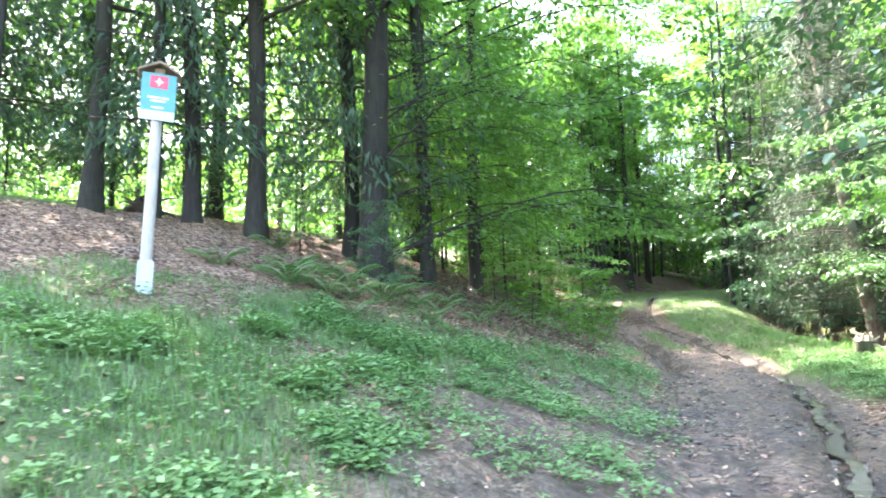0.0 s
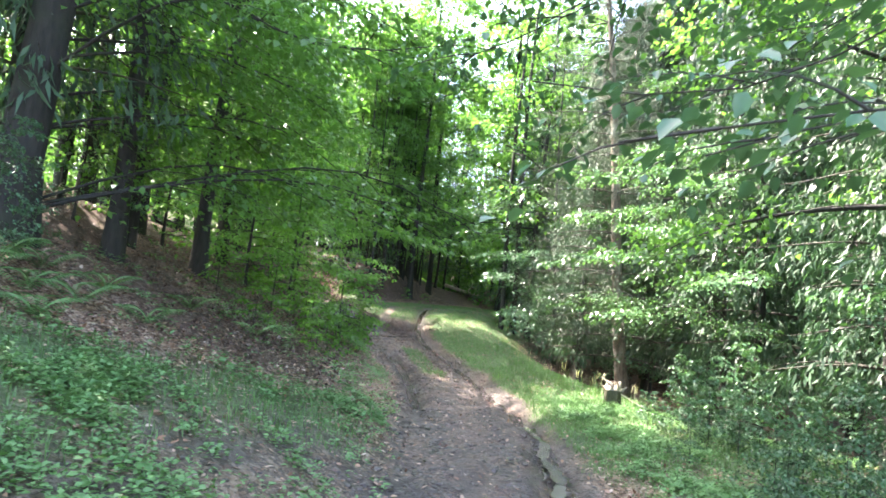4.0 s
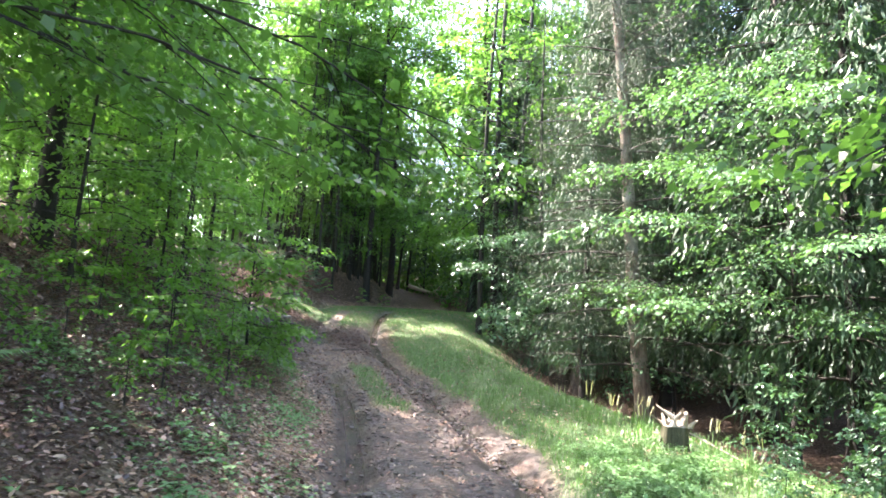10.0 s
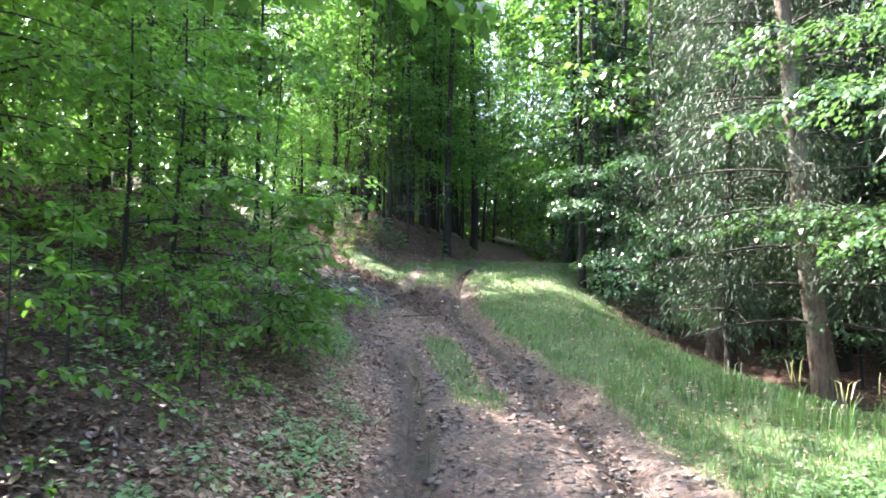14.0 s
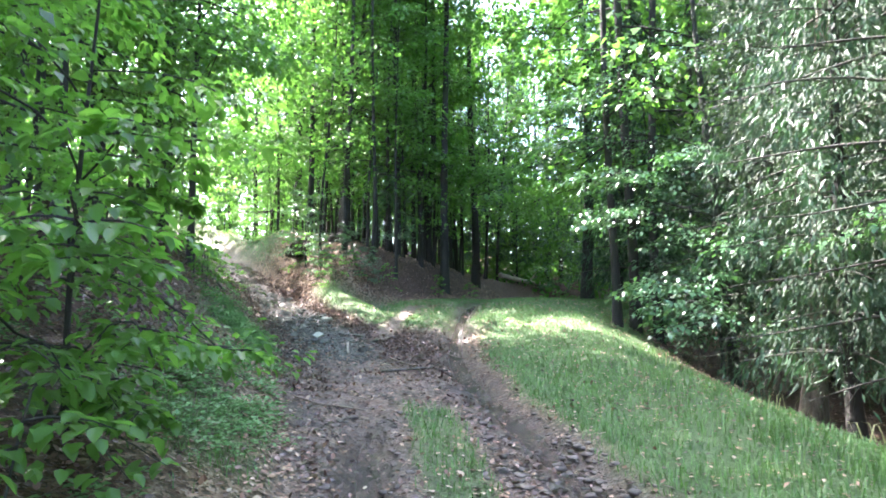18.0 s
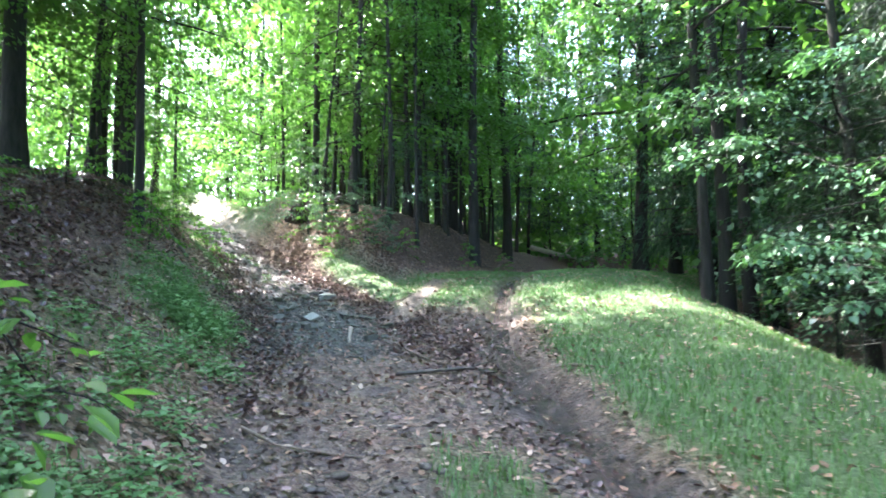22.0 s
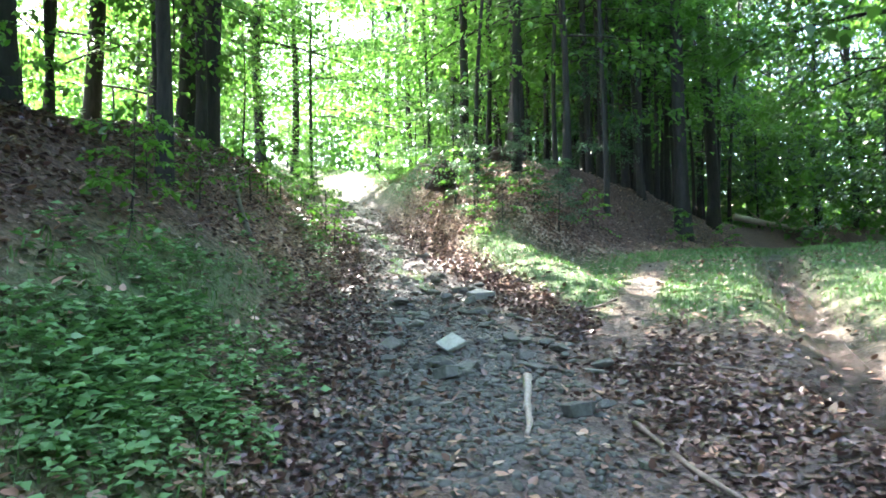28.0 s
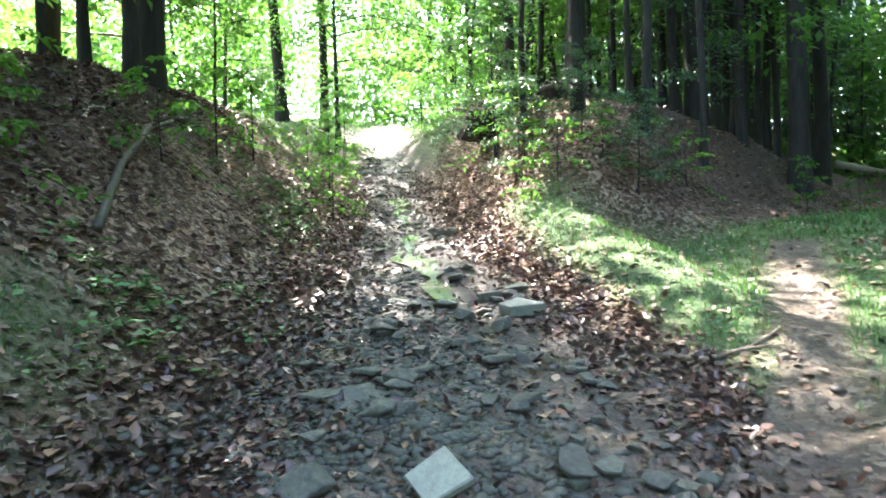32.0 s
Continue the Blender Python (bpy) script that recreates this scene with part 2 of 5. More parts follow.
def zones(x, y):
    """How far the ground is mud, grass, stones and (the rest) leaf litter; and the ruts' depth."""
    d, fy, _ = along(x, y, WAYS)
    f, gy, _ = along(x, y, FORES)
    b, _, _ = along(x, y, FOOTS)
    wob = 0.22 * vnoise(x, y, 0.7, 3, 2)
    trail = 1 - sstep(0.95, 1.35, np.abs(f - 0.1 + 0.3 * sstep(3, 7, y) * (1 - sstep(15, 19, y))) - 0.2 * sstep(3, 7, y) * (1 - sstep(15, 19, y)) + wob)          # the track with its two ruts
    trail = trail * (1 - sstep(21.5, 24.0, y))
    mouth = (1 - sstep(np.interp(fy, [24, 26], [1.0, 0.5]), np.interp(fy, [24, 26], [1.4, 0.8]), np.abs(d) + wob)) * sstep(13, 17, fy)
    fan = sstep(16, 20, y) * (1 - sstep(23.6, 25.0, y + wob)) * sstep(0, 0.4, -d + 1.2) * sstep(0, 0.5, f + 1.3)
    bare = (1 - sstep(1.5, 2.6, np.hypot((x - 0.3) * 0.8, (y - 1.5) * 0.42) + wob)) * 0.9
    rutL = np.exp(-((f - 0.75) / 0.2) ** 2)
    rutR = np.exp(-((f + rut_right(y)) / 0.25) ** 2)
    on = (1 - sstep(29, 32, y))
    ruts = np.maximum(rutL * sstep(8, 11.5, y) * (1 - sstep(17, 19.2, y)), rutR) * on
    foot = (1 - sstep(0.13, 0.27, np.abs(x + np.interp(y, [22, 23.5, 26.2, 28], [3.6, 3.72, 3.88, 3.95])) + 0.3 * wob)) * sstep(22.5, 23.5, y) * (1 - sstep(27.6, 28.3, y))
    mud = np.clip(np.maximum.reduce([trail, mouth, fan, bare, ruts * sstep(20, 22, y), 0.9 * foot]), 0, 1)
    strip = (1 - sstep(0.18, 0.42, np.abs(f - 0.05) + 0.8 * wob)) * sstep(14.2, 15.2, y) * (1 - sstep(18.3, 19.5, y))
    mud = mud * (1 - 0.85 * strip)
    edge = np.interp(y, [-60, 6, 10, 14.5, 19, 22, 26, 30, 36, 44, 60], [5, 5, 4.2, 3.4, 1.7, 1.0, 0.6, 0.8, 2.5, 6, 14])
    verge = sstep(0.9, 1.4, -f + wob) * (1 - sstep(0.5, 1.5, x - edge + 2 * wob)) * sstep(5.5, 8.5, y + 4 * wob)
    clear = sstep(23.3, 24.8, y + wob) * sstep(0.95, 1.3, -d + 0.5 * wob) * (1 - sstep(-0.3, 0.5, b + wob - 0.9 * (1 - sstep(-7.0, -5.0, x)))) * (1 - sstep(0.5, 1.6, x - edge + wob))
    slope = sstep(0.9, 1.8, d + wob) * (1 - sstep(np.interp(fy, [1, 5, 8], [6.0, 2.7, 1.9]), np.interp(fy, [1, 5, 8], [7.6, 3.8, 3.0]), d + 2 * wob)) * (0.25 + 0.75 * sstep(-0.25, 0.25, vnoise(x, y, 0.45, 3, 1) + 0.35 * (1 - sstep(2, 9, y)) - 0.2 * sstep(8, 14, y) + 0.5 * sstep(16, 19, y) * (1 - sstep(2.8, 4.2, d))))
    slope = slope * (1 - 0.75 * sstep(23, 26, fy) * (1 - sstep(28, 31, fy))) * (1 - 0.85 * sstep(5.0, 9.0, fy) * (1 - sstep(14, 17, fy)))
    slope = slope * (1 - 0.95 * sstep(np.interp(fy, [18, 20, 22.5, 25], [2.6, 2.3, 1.9, 1.0]), np.interp(fy, [18, 20, 22.5, 25], [3.4, 3.0, 2.6, 1.6]), d + wob) * sstep(14, 17, fy) * (1 - sstep(28, 31, fy)))
    high = sstep(0.75, 1.15, np.abs(d) + wob) * sstep(30, 33, fy) * (1 - sstep(3.5, 5, np.abs(d))) * 0.95
    field = sstep(9.5, 12, d + 3 * wob) * (1 - sstep(26, 30, fy))      # open grass beyond the crest
    right = sstep(1.2, 2.2, -f) * (1 - sstep(9, 13, y)) * 0.5
    grass = np.clip(np.maximum.reduce([verge, clear, slope, right, strip, high, field]) * (1 - mud), 0, 1)
    stone = np.clip((1 - sstep(np.interp(fy, [24, 26], [0.6, 0.3]), np.interp(fy, [24, 26], [1.1, 0.65]), np.abs(d) + wob)) * sstep(22.2, 23.8, fy), 0, 1) * 0.8
    # dark floor of upper banks and hollow: humus, plus shade put into its colour
    shaded_humus = sstep(np.interp(fy, [5, 8, 11], [3.4, 1.7, 1.5]), np.interp(fy, [5, 8, 11], [4.4, 2.6, 2.4]), d + wob) * sstep(5, 8, fy) * (1 - sstep(29, 32, fy))
    shaded_humus = np.maximum(shaded_humus, 0.9 * sstep(0.6, 1.6, x - edge + wob) * sstep(8, 11, y))
    shaded_humus = np.clip(np.maximum(shaded_humus, 0.95 * sstep(0.1, 0.7, b + wob) * sstep(2.2, 3.2, -d)), 0, 1) * (1 - grass) * (1 - mud)
    return mud, grass, stone, ruts * sstep(-4, 0, y), shaded_humus


def relief(x, y):
    mud, grass, stone, ruts, _ = zones(x, y)
    z = height(x, y)
    z = z - np.where(y > 10, 0.2, 0.15) * ruts + 0.07 * mud * vnoise(x, y, 1.9, 4, 3) + 0.075 * mud * (1 - 0.6 * sstep(20, 24, y)) * vnoise(x, y, 3.6, 3, 1) + 0.07 * sstep(1.6, 2.6, along(x, y, WAYS)[0]) * vnoise(x, y, 2.2, 3, 1) + 0.05 * vnoise(x, y, 0.8, 4, 0) * (1 - mud)
    z = z + 0.05 * stone * vnoise(x, y, 3.0, 3, 1) + 0.22 * sstep(0.3, 1.6, along(x, y, FOOTS)[0]) * vnoise(x, y, 0.55, 4, 3)
    far = np.clip((np.hypot(x, y - 15) - 60) / 300, 0, 1)
    return z + far * 4 * vnoise(x, y, 0.01, 3, 2)


def graded(lo, a, b, hi, step):
    out, v, s = list(np.arange(a, b, step)), b, step
    while v < hi:
        out.append(v)
        s *= 1.13
        v += s
    v, s = a, step
    pre = []
    while v > lo:
        s *= 1.13
        v -= s
        pre.append(v)
    return np.array(pre[::-1] + out)


def grid_mesh(name, xs, ys, zf):
    gx, gy = np.meshgrid(xs, ys)
    gz = zf(gx.ravel(), gy.ravel())
    me = bpy.data.meshes.new(name)
    n, k = len(xs), len(ys)
    me.vertices.add(n * k)
    me.vertices.foreach_set("co", np.stack([gx.ravel(), gy.ravel(), gz], 1).astype(np.float32).ravel())
    i = (np.arange(k - 1)[:, None] * n + np.arange(n - 1)).ravel()
    quads = np.stack([i, i + 1, i + n + 1, i + n], 1).astype(np.int32)
    me.loops.add(quads.size)
    me.loops.foreach_set("vertex_index", quads.ravel())
    me.polygons.add(len(quads))
    me.polygons.foreach_set("loop_start", np.arange(0, quads.size, 4, dtype=np.int32))
    me.update(calc_edges=True)
    me.shade_smooth()
    return me, gx.ravel(), gy.ravel()


ground_mesh, gx, gy = grid_mesh("ground", graded(-420, -9.0, 6.0, 420, 0.1), graded(-420, -5.0, 31.0, 420, 0.1), relief)
for key, values in zip(("mud", "grass", "stone", "rut", "shaded_humus"), zones(gx, gy)):
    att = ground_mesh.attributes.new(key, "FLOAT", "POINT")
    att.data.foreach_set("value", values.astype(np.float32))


def ground_material():
    m, tree, p = material("forest_floor")

    def att(name):
        a = tree.nodes.new("ShaderNodeAttribute")
        a.attribute_name = name
        return a.outputs["Fac"]

    fine, mid, big = noise_tex(tree, 38, 6), noise_tex(tree, 7, 5), noise_tex(tree, 0.9, 4)
    def cells(scale):
        """A mosaic of matted leaves: a colour for each, and the edges between."""
        v = node(tree, "ShaderNodeTexVoronoi", Scale=scale, Randomness=1.0)
        warp = noise_tex(tree, scale * 0.8, 2)
        tc = tree.nodes.new("ShaderNodeTexCoord")
        shift = mixed(tree, 0.06, tc.outputs["Object"], warp.outputs["Color"], "ADD")
        tree.links.new(shift, v.inputs["Vector"])
        sep = tree.nodes.new("ShaderNodeSeparateColor")
        tree.links.new(v.outputs["Color"], sep.inputs[0])
        return sep.outputs[0], v.outputs["Distance"]

    one, edge_one = cells(20.0)
    two, edge_two = cells(31.0)
    brown = [(0.0, (0.022, 0.015, 0.012)), (0.35, (0.125, 0.065, 0.044)), (0.7, (0.28, 0.17, 0.12)), (1.0, (0.48, 0.38, 0.3))]
    over = ramp(tree, two, [(0.47, (0, 0, 0)), (0.53, (1, 1, 1))])
    matted = mixed(tree, over.outputs[0], ramp(tree, one, brown).outputs[0], ramp(tree, two, [(0.5, brown[1][1]), (0.65, brown[0][1]), (0.8, brown[2][1]), (1.0, brown[3][1])]).outputs[0])
    litter = ramp(tree, fine.outputs[0], [(0.3, (0.03, 0.02, 0.014)), (0.5, (0.09, 0.058, 0.038)), (0.7, (0.2, 0.13, 0.085))])
    soil = ramp(tree, mid.outputs[0], [(0.3, (0.028, 0.022, 0.02)), (0.7, (0.135, 0.11, 0.1))])
    turf = ramp(tree, fine.outputs[0], [(0.3, (0.035, 0.06, 0.024)), (0.7, (0.10, 0.165, 0.065))])
    grit = ramp(tree, mid.outputs[0], [(0.3, (0.05, 0.045, 0.04)), (0.7, (0.14, 0.125, 0.11))])
    leafy = mixed(tree, 0.85, litter.outputs[0], matted)
    patchy = ramp(tree, noise_tex(tree, 1.7, 4).outputs[0], [(0.4, (0, 0, 0)), (0.6, (1, 1, 1))])
    churned = mixed(tree, patchy.outputs[0], soil.outputs[0], mixed(tree, 0.5, soil.outputs[0], matted))
    # near-black brown that also carries the shade on the banks and in the hollow
    shaded_peat = ramp(tree, fine.outputs[0], [(0.3, (0.012, 0.008, 0.006)), (0.5, (0.042, 0.024, 0.017)), (0.75, (0.11, 0.06, 0.042))])
    leafy = mixed(tree, att("shaded_humus"), leafy, mixed(tree, 0.22, shaded_peat.outputs[0], matted))
    col = mixed(tree, att("mud"), leafy, churned)
    col = mixed(tree, att("grass"), col, turf.outputs[0])
    col = mixed(tree, att("stone"), col, grit.outputs[0])
    tint = ramp(tree, big.outputs[0], [(0.3, (0.75, 0.75, 0.78)), (0.7, (1.1, 1.06, 1.0))])
    col = mixed(tree, 1.0, col, tint.outputs[0], "MULTIPLY")
    soaked = mixed(tree, 1.0, col, (0.42, 0.4, 0.39), "MULTIPLY")
    tree.links.new(mixed(tree, att("rut"), col, soaked), p.inputs["Base Color"])
    p.inputs["Specular IOR Level"].default_value = 0.35
    wet = tree.nodes.new("ShaderNodeMath")
    wet.operation = "MULTIPLY_ADD"
    tree.links.new(att("rut"), wet.inputs[0])
    wet.inputs[1].default_value = -0.4
    damp = tree.nodes.new("ShaderNodeMath")
    damp.operation = "MULTIPLY_ADD"
    tree.links.new(att("mud"), damp.inputs[0])
    damp.inputs[1].default_value, damp.inputs[2].default_value = -0.33, 0.9
    tree.links.new(damp.outputs[0], wet.inputs[2])
    tree.links.new(wet.outputs[0], p.inputs["Roughness"])
    bumped(tree, p, mixed(tree, 0.4, mixed(tree, 0.5, fine.outputs[0], mid.outputs[0]), mixed(tree, 0.5, edge_one, edge_two)), 1.0, 0.06)
    return m


ground = tagged(new("ground", ground_mesh), "forest floor of leaf litter, mud and grass with wheel ruts", "ground", kind="structure")
ground_mesh.materials.append(ground_material())


def gz(x, y):
    return float(relief(np.array([x], float), np.array([y], float))[0])


# ---- building blocks ----
def part(name, me, mat, parent=None, label=""):
    """Links a mesh or a bmesh as one object, under its thing if there is one."""
    if isinstance(me, bmesh.types.BMesh):
        data = bpy.data.meshes.new(name)
        me.to_mesh(data)
        me.free()
        me = data
    if not me.materials:
        me.materials.append(mat)
    ob = new(name, me)
    ob.parent = parent
    return tagged(ob, label)


def raw_mesh(name, verts, faces, smooth=False):
    """A mesh from arrays: verts (n, 3), faces (m, 4) or (m, 3)."""
    me = bpy.data.meshes.new(name)
    verts, faces = np.asarray(verts, np.float32), np.asarray(faces, np.int32)
    k = faces.shape[1]
    me.vertices.add(len(verts))
    me.vertices.foreach_set("co", verts.ravel())
    me.loops.add(faces.size)
    me.loops.foreach_set("vertex_index", faces.ravel())
    me.polygons.add(len(faces))
    me.polygons.foreach_set("loop_start", np.arange(0, faces.size, k, dtype=np.int32))
    me.update(calc_edges=True)
    if smooth:
        me.shade_smooth()
    return me


def unit(v):
    return v / np.maximum(np.linalg.norm(v, axis=-1, keepdims=True), 1e-9)


def leaf_mesh(name, base, way, up, length, width, fold=0.12, fine=False, droop=0.15):
    """Kite leaves: base, direction, face normal, length and width of each."""
    side = unit(np.cross(way, up))
    up = np.cross(side, way)
    length, width = np.broadcast_to(length, len(base))[:, None], np.broadcast_to(width, len(base))[:, None]
    mid = base + way * length * 0.42
    tip = base + way * length - up * length * droop
    if fine:                                             # six corners, creased along the midrib
        a, b = base + way * length * 0.28, base + way * length * 0.68
        lift = up * fold * width
        v = np.stack([base, a + side * width * 0.5 + lift, b + side * width * 0.4 + lift * 0.7, tip, b - side * width * 0.4 + lift * 0.7, a - side * width * 0.5 + lift], 1)
        i = np.arange(len(base))[:, None] * 6
        return raw_mesh(name, v.reshape(-1, 3), np.concatenate([i + [0, 1, 2, 3], i + [0, 3, 4, 5]]))
    v = np.stack([base, mid + side * width / 2 + up * fold * width, tip, mid - side * width / 2 + up * fold * width], 1)
    return raw_mesh(name, v.reshape(-1, 3), np.arange(4 * len(base)).reshape(-1, 4))


def tube(points, radii, sides=8, cap=True, wobble=0.0, seed=1):
    """A tapered tube along points as arrays (verts, quads)."""
    r0 = np.random.default_rng(seed)
    points, radii = np.asarray(points, float), np.asarray(radii, float)
    ways = unit(np.gradient(points, axis=0))
    ref = np.where(np.abs(ways[:, 2:3]) > 0.9, np.array([[1.0, 0, 0]]), np.array([[0, 0, 1.0]]))
    a = unit(np.cross(ways, ref))
    b = np.cross(ways, a)
    ang = np.linspace(0, 2 * np.pi, sides, endpoint=False)
    ring = a[:, None] * np.cos(ang)[None, :, None] + b[:, None] * np.sin(ang)[None, :, None]
    rr = radii[:, None, None] * (1 + wobble * r0.normal(size=(len(points), sides, 1)))
    v = (points[:, None] + ring * rr).reshape(-1, 3)
    n = len(points)
    i = np.arange(n - 1)[:, None] * sides + np.arange(sides)
    j = np.arange(n - 1)[:, None] * sides + (np.arange(sides) + 1) % sides
    f = np.stack([i, j, j + sides, i + sides], -1).reshape(-1, 4)
    return v, f


def joined(pieces):
    vs, fs, o = [], [], 0
    for v, f in pieces:
        vs.append(v)
        fs.append(f + o)
        o += len(v)
    return np.concatenate(vs), np.concatenate(fs)


def bent(start, way, length, bend, steps, r0, wob=0.05):
    """A wandering line from start along way that sags by bend."""
    k = np.linspace(0, 1, steps)[:, None]
    way = unit(np.asarray(way, float))
    side = r0.normal(size=3) * wob * length
    return np.asarray(start) + way * length * k + np.array([0, 0, -1.0]) * bend * length * k ** 2 + side * np.sin(k * np.pi) * k


def spray(line, count, spread, r0, flat=0.35, size=0.08):
    """Leaves strewn along a twig line in a loose, flat, hanging spray: base, way, up."""
    k = r0.random(count) ** 0.8
    idx = k * (len(line) - 1)
    i = np.minimum(idx.astype(int), len(line) - 2)
    p = line[i] + (line[i + 1] - line[i]) * (idx - i)[:, None]
    along_way = unit(line[-1] - line[0])
    side = unit(np.cross(along_way, [0, 0, 1.0]) + 1e-6)
    off = r0.normal(size=(count, 1)) * spread * (0.35 + 0.65 * (1 - np.abs(2 * k[:, None] - 0.9)))
    p = p + side * off + np.array([0, 0, 1.0]) * r0.normal(size=(count, 1)) * spread * flat * 0.6 - np.array([0, 0, 1.0]) * np.abs(off) * 0.25
    way = unit(along_way * 0.6 + side * np.sign(off) * 0.8 + r0.normal(size=(count, 3)) * 0.45 + [0, 0, -0.35])
    up = unit(np.array([0, 0, 1.0]) + r0.normal(size=(count, 3)) * flat)
    return p, way, up


def gather(sprays):
    return [np.concatenate(a) for a in zip(*sprays)]


# ---- trees ----
def limb_with_leaves(at, to, thick, leaves, r0, pieces, sp, sag=0.16, spread=0.28, twigs=10, fill=(0.25, 1.0), flat=0.3):
    """A limb from at to a point, with side twigs that carry flat sprays of leaves."""
    at, to = np.asarray(at, float), np.asarray(to, float)
    far = np.linalg.norm(to - at)
    k = np.linspace(0, 1, 9)[:, None]
    limb = at + (to - at) * k + np.array([0, 0, 1.0]) * sag * far * np.sin(k * np.pi) * (1 - 0.4 * k) + r0.normal(size=3) * 0.05 * far * np.sin(k * 2 * np.pi)
    pieces.append(tube(limb, np.linspace(thick, 0.005, 9), 6))
    way = unit(to - at)
    for m in range(twigs):
        q = fill[0] + (fill[1] - fill[0]) * (m + r0.random()) / twigs
        s = np.array([np.interp(q, k[:, 0], limb[:, c]) for c in range(3)])
        turn = Matrix.Rotation((-1) ** m * r0.uniform(0.35, 0.95), 3, "Z")
        w2 = np.array(turn @ Vector(way)) * [1, 1, 0.3] + [0, 0, r0.normal() * 0.12]
        length = min(1.5, far * 0.4) * (1.15 - 0.6 * q)
        twig = bent(s, w2, length, 0.25, 5, r0)
        pieces.append(tube(twig, np.linspace(0.009, 0.002, 5), 3))
        sp.append(spray(twig, leaves // twigs, spread * length, r0, flat=flat))


def finish_tree(thing, pieces, sp, seed, leaf, mat, bark):
    v, f = joined(pieces)
    part("trunk", raw_mesh("trunk", v, f, True), bark, thing)
    b, w, u = gather(sp)
    size = leaf * np.random.default_rng(seed + 1).uniform(0.65, 1.25, len(b))
    part("crown", leaf_mesh("crown", b, w, u, size, size * 0.68, fine=leaf < 0.1), mat, thing)
    return thing


def trunk_line(tall, girth, lean, r0, seed, sides=10):
    k = np.linspace(0, 1, 14)[:, None]
    line = np.array([[0, 0, -0.5]]) + k * [lean[0] * tall, lean[1] * tall, tall + 0.5]
    line[:, :2] += 0.008 * tall * np.sin(k * 5 + r0.random(2) * 6) * np.minimum(1, k * 5)
    h = np.maximum(line[:, 2], 0)
    rad = girth * (1 - 0.82 * h / tall) * (1 + 0.55 * np.exp(-h / 0.22))
    return line, rad, tube(line, rad, sides, wobble=0.035, seed=seed)


def broadleaf(name, tall, girth, first, limbs, reach, leaves, seed, leaf=0.085, lean=(0.0, 0.0), slant=0.3, mat=None, bark=None, sprays=6, arms=(), top=1.0, spread=0.5, flat=0.35, arm=0.024):
    """A tapered trunk with limbs and a crown of many small leaves; arms: limbs to given points (x, y, z, leaves)."""
    r0 = np.random.default_rng(seed)
    thing = new(name)
    line, rad, body = trunk_line(tall, girth, lean, r0, seed)
    pieces, sp = [body], []
    for n in range(limbs):
        h = first + (tall * top - first) * (n + r0.random()) / limbs
        at = np.array([np.interp(h, line[:, 2], line[:, c]) for c in range(3)])
        g = np.interp(h, line[:, 2], rad)
        ang = n * 2.4 + r0.normal() * 0.4
        far = reach * (1 - 0.6 * (h - first) / max(tall - first, 0.1)) * r0.uniform(0.6, 1.15)
        limb = bent(at, [np.cos(ang), np.sin(ang), slant + 0.25 * r0.normal()], far, 0.22, 7, r0)
        pieces.append(tube(limb, np.linspace(min(g * 0.42, 0.06), 0.006, 7), 4))
        for m in range(sprays):
            q = 0.22 + 0.78 * (m + r0.random()) / sprays
            s = np.array([np.interp(q, np.linspace(0, 1, 7), limb[:, c]) for c in range(3)])
            a2 = ang + (-1) ** m * r0.uniform(0.25, 1.1)
            length = far * r0.uniform(0.28, 0.5)
            twig = bent(s, [np.cos(a2), np.sin(a2), 0.05 + 0.2 * r0.normal()], length, 0.3, 4, r0)
            sp.append(spray(twig, max(4, leaves // (limbs * sprays)), spread * length, r0, flat))
    for n, (x, y, z, count) in enumerate(arms):
        h = np.clip(z - 0.1 * np.hypot(x, y), 0.25, tall * 0.85)
        at = np.array([np.interp(h, line[:, 2], line[:, c]) for c in range(3)])
        limb_with_leaves(at, (x, y, z), max(0.008, min(arm, 0.3 * np.interp(h, line[:, 2], rad))), count, r0, pieces, sp, twigs=14 if count > 300 else 6, fill=(0.12, 1.0), flat=min(flat, 0.3))
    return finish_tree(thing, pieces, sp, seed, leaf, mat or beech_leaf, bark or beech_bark)


